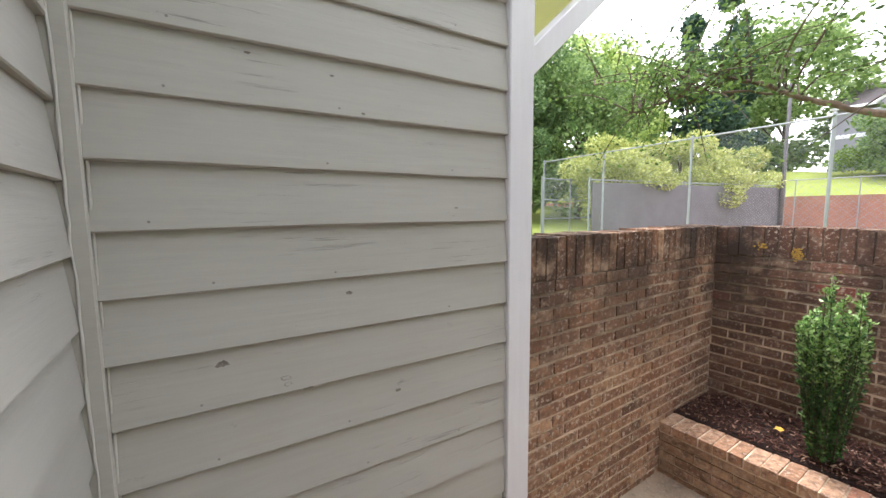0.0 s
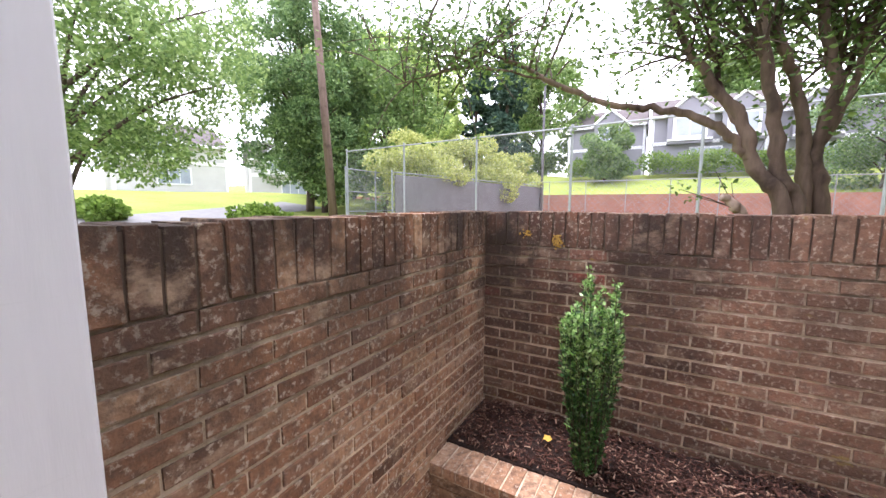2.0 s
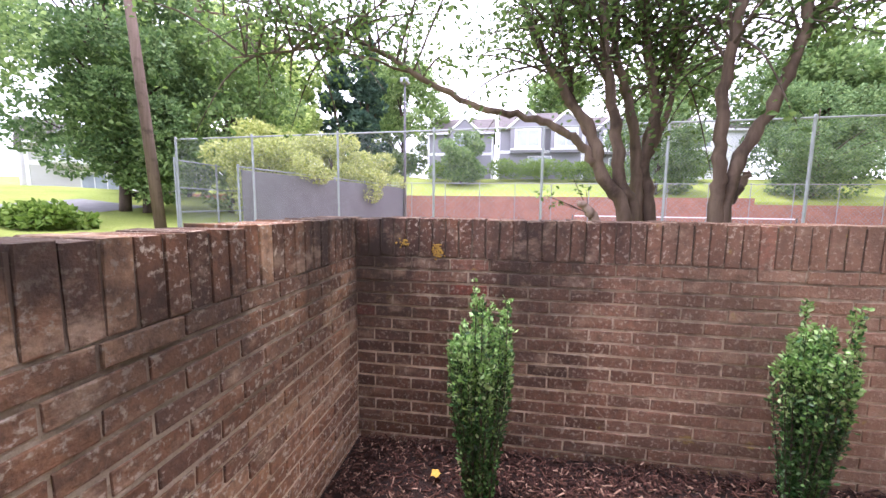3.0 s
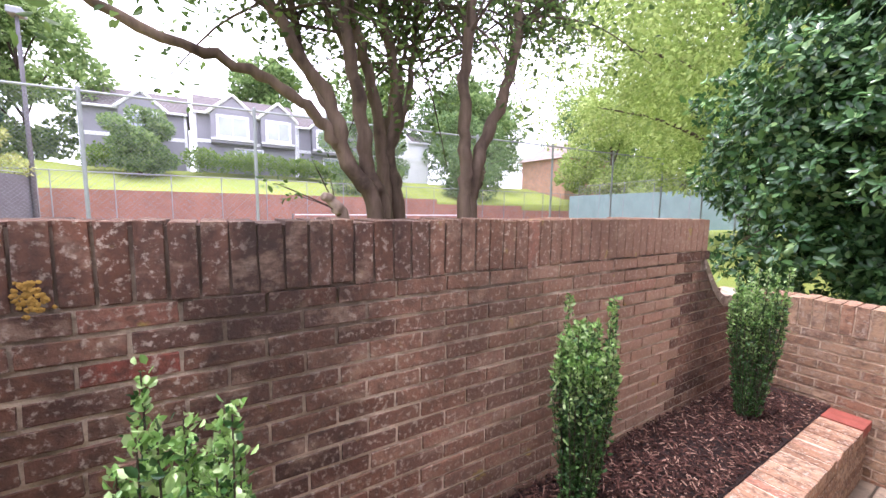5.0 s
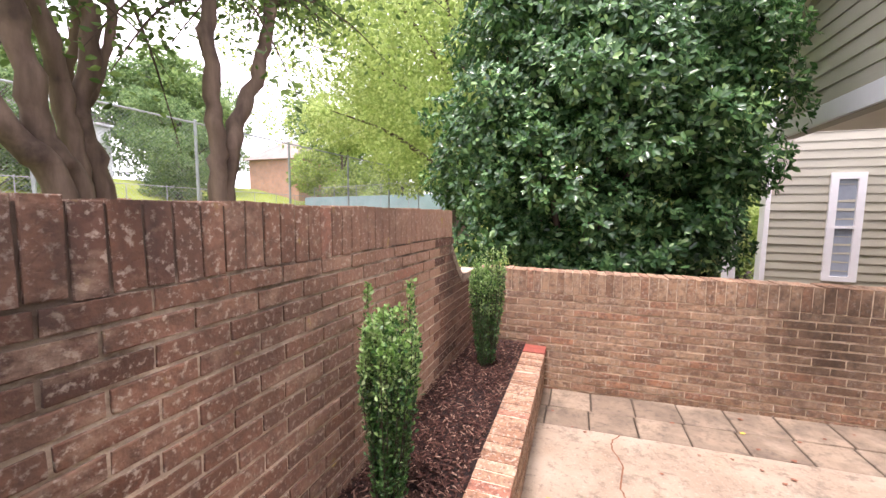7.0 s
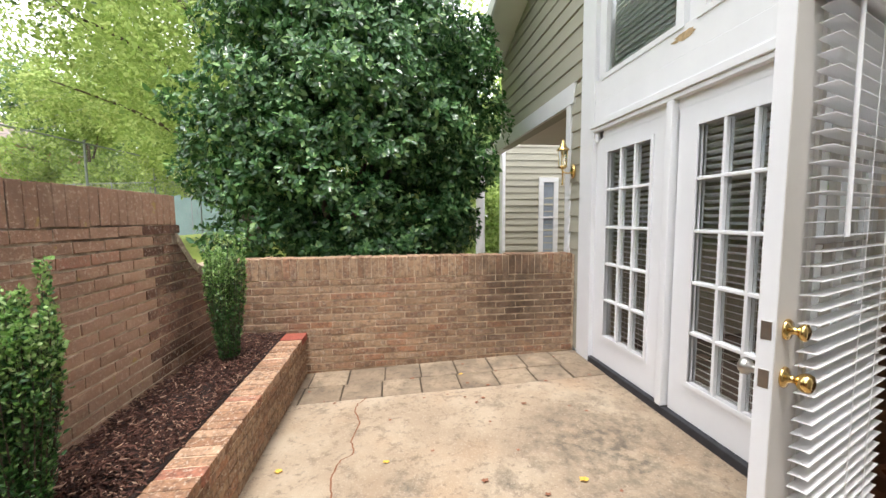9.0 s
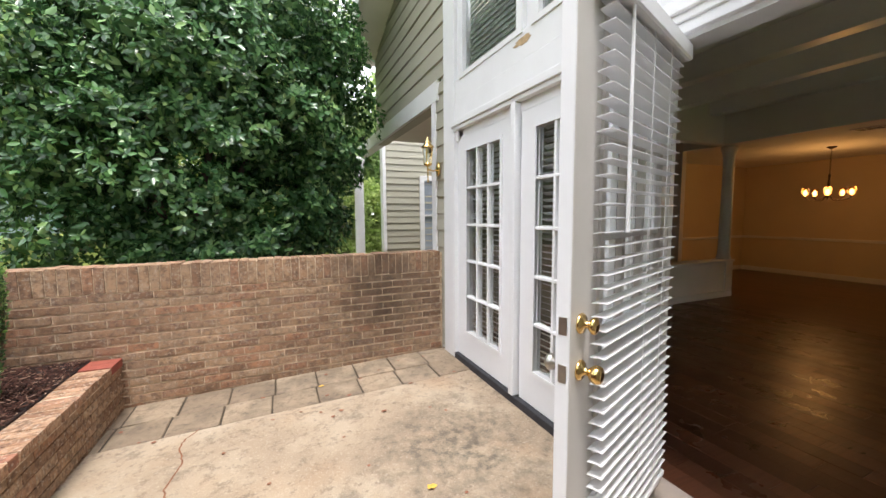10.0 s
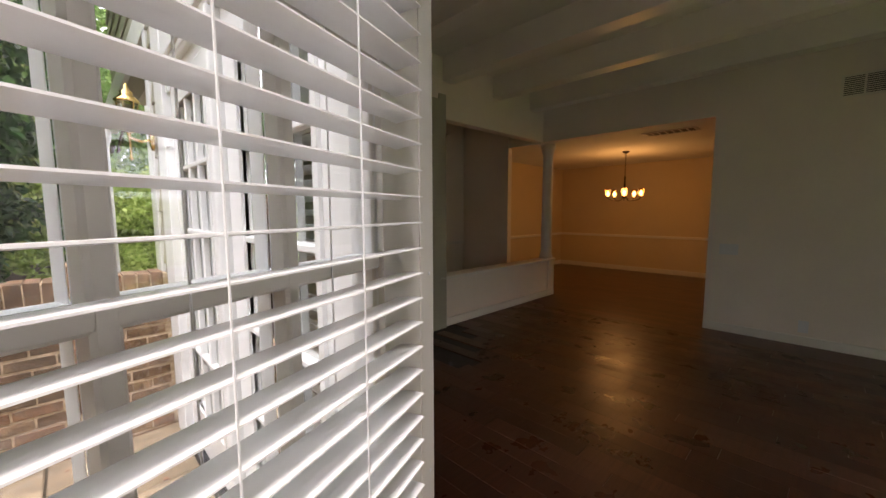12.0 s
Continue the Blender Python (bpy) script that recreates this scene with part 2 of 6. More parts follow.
M_mulch = island_mat("bark_mulch", [(0, (0.030, 0.015, 0.012)), (0.45, (0.075, 0.034, 0.026)), (0.85, (0.16, 0.078, 0.056)), (1, (0.44, 0.29, 0.21))], 0.9)
M_soil = plain("mulch_bed", (0.035, 0.018, 0.014), 0.95, vary=0.5, scale=30, bump=0.01)
# boxwood green darkened to hold the shading among the lower leaves
M_box = island_mat("boxwood_leaf_shaded", [(0, (0.016, 0.060, 0.014)), (0.5, (0.040, 0.125, 0.028)), (0.85, (0.085, 0.21, 0.05)), (1, (0.20, 0.36, 0.12))], 0.3, 0.5, 40, 0.2, 0.2)
M_box_tip = island_mat("boxwood_new_leaf", [(0, (0.16, 0.34, 0.07)), (0.6, (0.33, 0.53, 0.16)), (1, (0.50, 0.64, 0.32))], 0.4, 0.5, 40, 0.15, 0.3)
M_holly = island_mat("holly_leaf", [(0, (0.026, 0.076, 0.027)), (0.5, (0.058, 0.145, 0.048)), (0.88, (0.125, 0.26, 0.085)), (1, (0.28, 0.44, 0.16))], 0.25, 0.5, 30, 0.15, 0.15)
M_myrtle = island_mat("myrtle_leaf", [(0, (0.050, 0.095, 0.024)), (0.5, (0.10, 0.175, 0.045)), (1, (0.20, 0.30, 0.08))], 0.5, 0.4, 20, 0.2, 0.45)
M_lime = island_mat("bright_tree_leaf", [(0, (0.20, 0.29, 0.08)), (0.5, (0.34, 0.45, 0.13)), (1, (0.52, 0.61, 0.24))], 0.6, 0.3, 10, 0.15, 0.6)
M_green = island_mat("tree_leaf", [(0, (0.095, 0.165, 0.055)), (0.5, (0.17, 0.27, 0.09)), (1, (0.30, 0.41, 0.16))], 0.6, 0.3, 10, 0.2, 0.45)
M_willow = island_mat("willow_leaf", [(0, (0.11, 0.185, 0.06)), (0.5, (0.20, 0.30, 0.10)), (1, (0.35, 0.46, 0.18))], 0.6, 0.3, 10, 0.15, 0.45)
M_shade_tree = island_mat("shade_tree_leaf", [(0, (0.075, 0.145, 0.055)), (0.5, (0.135, 0.225, 0.085)), (1, (0.25, 0.36, 0.14))], 0.6, 0.3, 10, 0.2, 0.4)
M_conifer = island_mat("conifer_leaf", [(0, (0.025, 0.06, 0.04)), (0.5, (0.05, 0.10, 0.07)), (1, (0.09, 0.15, 0.10))], 0.7, 0.3, 10, 0.2, 0.2)
M_hedge = island_mat("hedge_leaf", [(0, (0.08, 0.15, 0.02)), (0.5, (0.15, 0.25, 0.04)), (1, (0.26, 0.36, 0.08))], 0.6, 0.3, 10, 0.2, 0.3)
M_feather = island_mat("feathery_leaf", [(0, (0.24, 0.28, 0.07)), (0.5, (0.38, 0.42, 0.13)), (1, (0.55, 0.58, 0.24))], 0.6, 0.3, 10, 0.2, 0.4)


def bark_mat(name, a, b, scale=6.0, stretch=(1, 1, 0.25)):
    k = Mat(name, 0.85, 0, 0.2)
    g = k.noise(scale, 7, stretch, 0.6)
    c = k.ramp(g, [(0.3, a), (0.7, b)])
    c = k.mix(k.maprange(k.noise(scale * 0.4, 5), 0.55, 0.7, 0, 0.7), c, tuple(v * 0.5 for v in a))
    k.colour(c)
    k.bump(g, 0.01)
    return k.m


M_bark = bark_mat("myrtle_bark", (0.045, 0.030, 0.022), (0.215, 0.155, 0.115), 9, (1, 1, 0.18))
M_bark_far = bark_mat("tree_bark", (0.05, 0.035, 0.028), (0.12, 0.09, 0.07), 4)
M_deadwood = bark_mat("dead_wood", (0.20, 0.14, 0.11), (0.42, 0.32, 0.25), 12)
M_pole = bark_mat("pole_timber", (0.09, 0.06, 0.05), (0.17, 0.12, 0.10), 8, (1, 1, 0.08))


def ground_mat():
    k = Mat("lawn", 0.95, 0, 0.15)
    c = k.ramp(k.noise(0.35, 6), [(0.3, (0.17, 0.22, 0.045)), (0.7, (0.27, 0.31, 0.075))])
    c = k.mix(k.maprange(k.noise(9, 6), 0.35, 0.7, 0, 0.5), c, (0.10, 0.14, 0.03))
    k.colour(c)
    k.bump(k.noise(60, 5), 0.02)
    return k.m


M_lawn = ground_mat()
M_court = plain("court_surface", (0.24, 0.12, 0.085), 0.9, vary=0.12, scale=0.7, bump=0.002)
M_retain = plain("retaining_brick", (0.30, 0.145, 0.105), 0.9, vary=0.18, scale=1.3, bump=0.004)
M_asphalt = plain("asphalt", (0.16, 0.16, 0.165), 0.9, vary=0.15, scale=2, bump=0.003)
M_screen = plain("grey_windscreen", (0.115, 0.11, 0.12), 0.85, vary=0.15, scale=1.5, bump=0.003)
M_teal = plain("teal_windscreen", (0.17, 0.27, 0.26), 0.85, vary=0.12, scale=1.0, bump=0.003)
M_hsiding = plain("far_grey_siding", (0.24, 0.235, 0.27), 0.7, vary=0.08, scale=0.6)
M_hpale = plain("far_pale_siding", (0.50, 0.50, 0.50), 0.7, vary=0.08, scale=0.6)
M_hroof = plain("shingle_roof", (0.105, 0.09, 0.09), 0.95, vary=0.2, scale=1.5, bump=0.01)
M_hwhite = plain("far_white_trim", (0.72, 0.73, 0.76), 0.6, vary=0.05, scale=0.8)
M_hglass = plain("far_window_glass", (0.30, 0.34, 0.40), 0.08, vary=0.3, scale=0.5, spec=0.8)
M_hbrick = plain("far_orange_brick", (0.46, 0.27, 0.20), 0.9, vary=0.15, scale=1.5, bump=0.004)


def wood_floor_mat():
    k = Mat("dark_hardwood", 0.3, 0, 0.35)
    c = k.ramp(k.rand(), [(0, (0.046, 0.015, 0.008)), (0.5, (0.078, 0.027, 0.014)), (1, (0.115, 0.043, 0.023))])
    g = k.noise(9, 7, (0.35, 6, 1), 0.6)
    c = k.mix(k.maprange(g, 0.35, 0.7, 0, 0.5), c, (0.02, 0.009, 0.006))
    k.colour(c)
    k.rough(k.maprange(k.noise(5, 4), 0.3, 0.7, 0.24, 0.42))
    k.bump(g, 0.0012)
    return k.m


M_floor = wood_floor_mat()
M_iwall = plain("interior_wall_paint", (0.80, 0.73, 0.67), 0.7, vary=0.04, scale=1.5, bump=0.0006)
M_dwall = plain("dining_wall_paint", (0.62, 0.50, 0.34), 0.75, vary=0.04, scale=1.5, bump=0.0006)
M_iceil = plain("ceiling_paint", (0.80, 0.77, 0.72), 0.8, vary=0.04, scale=1.5, bump=0.0006)
M_beam = plain("beam_satin_paint", (0.82, 0.79, 0.75), 0.32, vary=0.03, scale=1.5, spec=0.5)
M_itrim = plain("interior_trim_paint", (0.74, 0.71, 0.67), 0.45, vary=0.03, scale=2)
M_idark = plain("dark_door", (0.10, 0.085, 0.08), 0.4, vary=0.1, scale=3)
M_stucco = plain("soffit_paint", (0.74, 0.70, 0.64), 0.7, vary=0.05, scale=2)
k = Mat("lamp_flame", 0.5)
k.b.inputs["Emission Color"].default_value = (1.0, 0.45, 0.12, 1)
k.b.inputs["Emission Strength"].default_value = 4
M_bulb = k.m


# ---- geometry helpers ----
def world_of(ob):
    m = ob.matrix_basis.copy()
    if ob.parent is not None:
        m = world_of(ob.parent) @ ob.matrix_parent_inverse @ m
    return m


def box(bm, x0, x1, y0, y1, z0, z1, m=None):
    vs = [bm.verts.new((x, y, z)) for x in (x0, x1) for y in (y0, y1) for z in (z0, z1)]
    for f in ((0, 1, 3, 2), (4, 6, 7, 5), (0, 4, 5, 1), (2, 3, 7, 6), (0, 2, 6, 4), (1, 5, 7, 3)):
        bm.faces.new([vs[i] for i in f])
    if m is not None:
        bmesh.ops.transform(bm, matrix=m, verts=vs)
    return vs


def bevel(bm, w, seg=1):
    bmesh.ops.recalc_face_normals(bm, faces=bm.faces)
    bmesh.ops.bevel(bm, geom=list(bm.edges), offset=w, segments=seg, profile=0.5, affect="EDGES")
    return bm


def boxed(x0, x1, y0, y1, z0, z1, w=0.0, seg=1):
    bm = bmesh.new()
    box(bm, min(x0, x1), max(x0, x1), min(y0, y1), max(y0, y1), min(z0, z1), max(z0, z1))
    return bevel(bm, w, seg) if w else bm


def finish(bm, name, smooth=False):
    bmesh.ops.recalc_face_normals(bm, faces=bm.faces)
    me = bpy.data.meshes.new(name)
    bm.to_mesh(me)
    bm.free()
    if smooth:
        for p in me.polygons:
            p.use_smooth = True
    return me


def part(name, bm, material, parent, label="", smooth=False):
    """One mesh under a thing or a part; the bmesh is in world metres."""
    me = finish(bm, name, smooth)
    me.materials.append(material)
    ob = new(name, me)
    ob.parent = parent
    ob.matrix_parent_inverse = world_of(parent).inverted()
    if label:
        ob["label"] = label
    return ob


def solid(name, bm, material, label, category, group="", kind="", smooth=False):
    me = finish(bm, name, smooth)
    me.materials.append(material)
    return tagged(new(name, me), label, category, group, kind)


def thing(name, loc, label, category, group="", kind=""):
    ob = new(name)
    ob.matrix_basis = Matrix.Translation(loc)
    return tagged(ob, label, category, group, kind)


def tube(bm, pts, radii, seg=8, cap=True):
    """A tapered round limb along points."""
    pts = [Vector(p) for p in pts]
    rings = []
    side = None
    for i, p in enumerate(pts):
        d = (pts[min(i + 1, len(pts) - 1)] - pts[max(i - 1, 0)]).normalized()
        ref = side if side is not None else (Vector((1, 0, 0)) if abs(d.x) < 0.9 else Vector((0, 1, 0)))
        side = (ref - d * ref.dot(d)).normalized()
        up = d.cross(side)
        rings.append([bm.verts.new(p + (side * math.cos(a) + up * math.sin(a)) * radii[i]) for a in (2 * math.pi * j / seg for j in range(seg))])
    for a, b in zip(rings, rings[1:]):
        for j in range(seg):
            bm.faces.new((a[j], a[(j + 1) % seg], b[(j + 1) % seg], b[j]))
    if cap:
        bm.faces.new(rings[0][::-1])
        bm.faces.new(rings[-1])


def spun(bm, profile, centre, seg=16, m=None):
    """Turned profile of (radius, height) about z."""
    rings = [[bm.verts.new((r * math.cos(2 * math.pi * j / seg), r * math.sin(2 * math.pi * j / seg), h)) for j in range(seg)] for r, h in profile]
    for a, b in zip(rings, rings[1:]):
        for j in range(seg):
            bm.faces.new((a[j], a[(j + 1) % seg], b[(j + 1) % seg], b[j]))
    bm.faces.new(rings[0][::-1])
    bm.faces.new(rings[-1])
    t = Matrix.Translation(centre) @ (m if m is not None else Matrix())
    bmesh.ops.transform(bm, matrix=t, verts=[v for r in rings for v in r])


def smooth_path(pts, n=5, wob=0.0, rng=None):
    """Catmull-Rom through points, with a little wander."""
    pts = [Vector(p) for p in pts]
    out = []
    for i in range(len(pts) - 1):
        p0, p1, p2, p3 = pts[max(i - 1, 0)], pts[i], pts[i + 1], pts[min(i + 2, len(pts) - 1)]
        for j in range(n):
            t = j / n
            q = 0.5 * ((2 * p1) + (p2 - p0) * t + (2 * p0 - 5 * p1 + 4 * p2 - p3) * t * t + (3 * p1 - p0 - 3 * p2 + p3) * t ** 3)
            if wob and rng is not None:
                q += Vector(rng.normal(0, wob, 3))
            out.append(q)
    out.append(pts[-1])
    return out


def leaves(name, points, normals, size, aspect, material, rng, fold=0.25, vary=0.35, level=0.0, facing=None):
    """Many small folded leaves: each a six-cornered blade on its own twig end."""
    n = len(points)
    p = np.asarray(points, float)
    d = np.asarray(normals, float)
    d = d / np.maximum(np.linalg.norm(d, axis=1, keepdims=True), 1e-6)
    r = rng.normal(size=(n, 3)) * (1 - 0.6 * level) + np.array([[0, 0, -1.6 * level]])
    if facing is not None:
        r = facing + rng.normal(0, 0.18, (n, 3))
    s = np.cross(d, r)
    s /= np.maximum(np.linalg.norm(s, axis=1, keepdims=True), 1e-6)
    u = np.cross(s, d)
    ln = size * (1 + vary * rng.uniform(-1, 1, (n, 1)))
    w = ln * aspect
    v = np.empty((n, 6, 3))
    v[:, 0] = p
    v[:, 1] = p + d * ln * 0.35 + s * w * 0.5 + u * w * fold
    v[:, 2] = p + d * ln * 0.72 + s * w * 0.42 + u * w * fold
    v[:, 3] = p + d * ln
    v[:, 4] = p + d * ln * 0.72 - s * w * 0.42 + u * w * fold
    v[:, 5] = p + d * ln * 0.35 - s * w * 0.5 + u * w * fold
    base = np.arange(n)[:, None] * 6
    f = np.concatenate([base + np.array([[0, 1, 2, 3]]), base + np.array([[0, 3, 4, 5]])], axis=1).reshape(-1)
    me = bpy.data.meshes.new(name)
    me.vertices.add(n * 6)
    me.vertices.foreach_set("co", v.reshape(-1))
    me.loops.add(n * 8)
    me.loops.foreach_set("vertex_index", f.astype(np.int32))
    me.polygons.add(n * 2)
    me.polygons.foreach_set("loop_start", np.arange(0, n * 8, 4, dtype=np.int32))
    me.update(calc_edges=True)
    me.materials.append(material)
    return me


def child(name, me, parent, label=""):
    ob = new(name, me)
    ob.parent = parent
    ob.matrix_parent_inverse = world_of(parent).inverted()
    if label:
        ob["label"] = label
    return ob


# ---- plan, in metres ----
XF, XN = -0.12, 3.252          # house front, long brick wall
YW, YE = 1.41, -2.885          # west and east brick walls
YS = 1.40                      # siding wall
ZT, ZE = 1.565, 1.02           # tops of the tall and the low brick walls
PITCH, CAPH = 0.0682, 0.20
XP, ZP, ZM = 2.58, 0.316, 0.36  # planter face, planter top, mulch
ZI = 0.08                      # indoor floor
CEIL, BEAM = 3.05, 2.80
Y1 = 0.38                      # west jamb of the open doorway


# ---- bricks ----
def brick_mesh(name, l, d, h, seed, material):
    rng = np.random.default_rng(seed)
    bm = boxed(-l / 2, l / 2, -d, 0, -h / 2, h / 2, 0.0022)
    for v in bm.verts:
        v.co += Vector(rng.normal(0, 0.0011, 3))
    me = finish(bm, name)
    me.materials.append(material)
    return me


def brick_set(material, tag):
    return ([brick_mesh("brick", 0.1945, 0.06, 0.0540, s, material) for s in range(5)],
            [brick_mesh("cap_brick", 0.0618, 0.215, 0.198, 20 + s, material) for s in range(5)])


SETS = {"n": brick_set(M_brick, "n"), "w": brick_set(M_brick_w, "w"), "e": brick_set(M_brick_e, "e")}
UP = Vector((0, 0, 1))


def lay(parent, me, name, at, u, nrm, sx=1.0, sz=1.0, rng=None):
    ob = new(name, me)
    ob.parent = parent
    j = rng.normal(0, 0.0012) if rng is not None else 0
    tilt = rng.normal(0, 0.004) if rng is not None else 0
    m = Matrix.Identity(4)
    uu = (u + UP * tilt).normalized()
    m.col[0].xyz, m.col[1].xyz, m.col[2].xyz = uu * sx, nrm, UP * sz
    m.col[3].xyz = at + nrm * j
    ob.matrix_basis = m
    return ob


def brick_run(parent, origin, u, nrm, length, z0, z1, cset, seed, top=None, near=(0, 99), stretch=(0.0, 99.0)):
    """Running bond on one face, from z0 up to z1 (or to top(s)); bricks outside the near stretch are joined."""
    rng = np.random.default_rng(seed)
    rest = bmesh.new()
    rows = int(round((z1 - z0) / PITCH))
    for r in range(rows):
        zc = z0 + (r + 0.5) * (z1 - z0) / rows
        s = -0.203 * (0.5 if r % 2 else 0.0) + rng.normal(0, 0.004)
        while s < length - 0.01:
            a, b = max(s, 0.0), min(s + 0.1975, length)
            s += 0.203
            if b - a < 0.03:
                continue
            mid = (a + b) / 2
            if top is not None and zc + 0.03 > top(mid):
                continue
            at = origin + u * mid + UP * zc
            me = cset[0][int(rng.integers(5))]
            if near[0] <= mid <= near[1] and zc > stretch[0] and zc < stretch[1]:
                lay(parent, me, "brick", at, u, nrm, (b - a) / 0.1975, 1.0, rng)
            else:
                m = Matrix.Identity(4)
                m.col[0].xyz, m.col[1].xyz, m.col[2].xyz, m.col[3].xyz = u, nrm, UP, at
                box(rest, -(b - a) / 2, (b - a) / 2, -0.06, 0, -0.0272, 0.0272, m)
    if len(rest.verts):
        tagged(part("brickwork", rest, M_rest[id(cset[0][0].materials[0])], parent), kind="stuff")
    else:
        rest.free()


def cap_run(parent, origin, u, nrm, length, ztop, cset, seed, topf=None):
    rng = np.random.default_rng(seed)
    n = int(length / 0.0675)
    for i in range(n):
        s = (i + 0.5) * length / n
        zt = ztop if topf is None else topf(s)
        lay(parent, cset[1][int(rng.integers(5))], "cap_brick", origin + u * s + UP * (zt - 0.1 + rng.normal(0, 0.0025)), u, nrm, 1.0, 1.0, rng)


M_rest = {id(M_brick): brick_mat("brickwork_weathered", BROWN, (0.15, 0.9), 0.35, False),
          id(M_brick_w): brick_mat("brickwork_west_lit", WEST_LIT, (0.2, 0.95), 0.5, False),
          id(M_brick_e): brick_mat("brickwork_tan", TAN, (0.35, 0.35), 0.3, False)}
X, Y = Vector((1, 0, 0)), Vector((0, 1, 0))
YD = -2.10      # where the tall wall begins to step down


def long_top(s):
    y = YW - s
    if y > YD:
        return ZT
    t = min(1.0, (YD - y) / 0.36)
    return 1.30 - (1.30 - ZE) * math.sin(t * math.pi / 2)


# mortar cores
bm = boxed(XN + 0.007, XN + 0.20, YD, YW + 0.2, -0.2, ZT - 0.012)
for i in range(10):
    ya, yb = YD - 0.08 * i, YD - 0.08 * (i + 1)
    box(bm, XN + 0.007, XN + 0.20, yb, ya, -0.2, long_top(YW - (ya + yb) / 2) - 0.008)
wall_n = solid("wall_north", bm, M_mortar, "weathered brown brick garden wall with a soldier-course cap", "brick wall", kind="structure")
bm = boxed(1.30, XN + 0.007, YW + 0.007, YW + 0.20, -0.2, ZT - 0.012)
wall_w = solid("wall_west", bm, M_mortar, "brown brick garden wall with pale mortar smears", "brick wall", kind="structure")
bm = boxed(XF, XN + 0.007, YE - 0.20, YE - 0.007, -0.2, ZE - 0.012)
wall_e = solid("wall_east", bm, M_mortar_e, "low tan brick garden wall with an algae stain", "brick wall", kind="structure")

# ---- siding ----
def lap_boards(parent, origin, u, nrm, length, z0, z1, pitch, material, seed, topf=None, name="board"):
    """Bevelled boards that overlap: thick lower edge, thin upper edge."""
    rng = np.random.default_rng(seed)
    n = int(math.ceil((z1 - z0) / pitch))
    for i in range(n):
        za, zb = z0 + i * pitch, min(z0 + (i + 1) * pitch + 0.012, z1 + 0.012)
        l0, l1 = 0.0, length
        if topf is not None:
            l0, l1 = topf(za, zb)
            if l1 - l0 < 0.05:
                continue
        bm = bmesh.new()
        prof = [(0.002, zb), (0.006, zb), (0.023 + rng.normal(0, 0.0012), za + 0.004), (0.019, za), (0.002, za)]
        nseg = max(2, int((l1 - l0) / 0.25))
        rings = []
        for j in range(nseg + 1):
            s = l0 + (l1 - l0) * j / nseg
            wav = 0.0016 * math.sin(s * 3.1 + i * 2.0) + rng.normal(0, 0.0006)
            rings.append([bm.verts.new(origin + u * s + nrm * (d + (wav if d > 0.004 else 0)) + UP * (z + (wav if d > 0.015 else 0))) for d, z in prof])
        for a, b in zip(rings, rings[1:]):
            for k2 in range(5):
                bm.faces.new((a[k2], a[(k2 + 1) % 5], b[(k2 + 1) % 5], b[k2]))
        bm.faces.new(rings[0])
        bm.faces.new(rings[-1][::-1])
        part(name, bm, material, parent)


SKEW = radians(-3.0)
US, NS = Vector((math.cos(SKEW), math.sin(SKEW), 0)), Vector((math.sin(SKEW), -math.cos(SKEW), 0))
YC = YS + 0.069                # inside corner with the house front
bm = boxed(XF - 0.15, 1.26, YC + 0.01, YC + 0.12, -0.1, 2.75)
wall_s = solid("wall_siding_west", bm, M_siding, "taupe painted lap siding wall with knots and nail marks", "siding wall", kind="structure")
lap_boards(wall_s, Vector((XF, YC, 0)), US, NS, 1.32, 0.1165, 2.66, 0.170, M_siding, 3)


def on_siding(x, z, proud=0.0012):
    """A point on the lapped face of the siding wall."""
    f = ((z - 0.1165) / 0.170) % 1.0
    d = 0.023 + (0.006 - 0.023) * f / 1.07 + proud
    return Vector((XF, YC, 0)) + US * ((x - XF) / US.x) + NS * d + UP * z


rng = np.random.default_rng(29)
M_knot = plain("knot_wood", (0.17, 0.155, 0.13), 0.7, vary=0.35, scale=60)
M_nail = plain("nail_head", (0.20, 0.19, 0.175), 0.6, vary=0.2, scale=60)
for kx, kz, kr in ((0.332, 1.185, 0.014), (0.166, 1.262, 0.017), (0.505, 2.105, 0.007), (0.598, 2.0, 0.007), (0.395, 1.137, 0.016), (0.276, 2.129, 0.009), (0.701, 1.05, 0.010), (0.535, 1.424, 0.011), (0.335, 1.165, 0.012), (0.82, 1.30, 0.008), (0.95, 1.70, 0.007)):
    bm = bmesh.new()
    n = 14
    ring = []
    for q in range(n):
        a = 2 * math.pi * q / n
        ring.append(bm.verts.new(on_siding(kx + kr * 1.25 * math.cos(a) * rng.uniform(0.55, 1.1), kz + kr * 0.62 * math.sin(a) * rng.uniform(0.5, 1.1))))
    hub = bm.verts.new(on_siding(kx, kz, 0.0004))
    for q in range(n):
        bm.faces.new((hub, ring[q], ring[(q + 1) % n]))
    part("knot", bm, M_knot, wall_s, "dark split knot")
for i in range(14):
    for x in (0.10, 0.52, 0.93):
        bm = bmesh.new()
        c = on_siding(x + rng.normal(0, 0.03), 0.1165 + 0.170 * i + 0.022, 0.0008)
        vs = [bm.verts.new(c + US * (0.0036 * math.cos(a)) + UP * (0.0036 * math.sin(a))) for a in (2 * math.pi * q / 8 for q in range(8))]
        bm.faces.new(vs)
        part("nail_mark", bm, M_nail, wall_s)
bm = boxed(XF - 0.02, XF + 0.036, YC - 0.036, YC - 0.001, 0.0, 2.66, 0.004)
corner = solid("corner_board", bm, M_siding, "taupe painted inside corner board", "trim", kind="structure")
rng = np.random.default_rng(23)
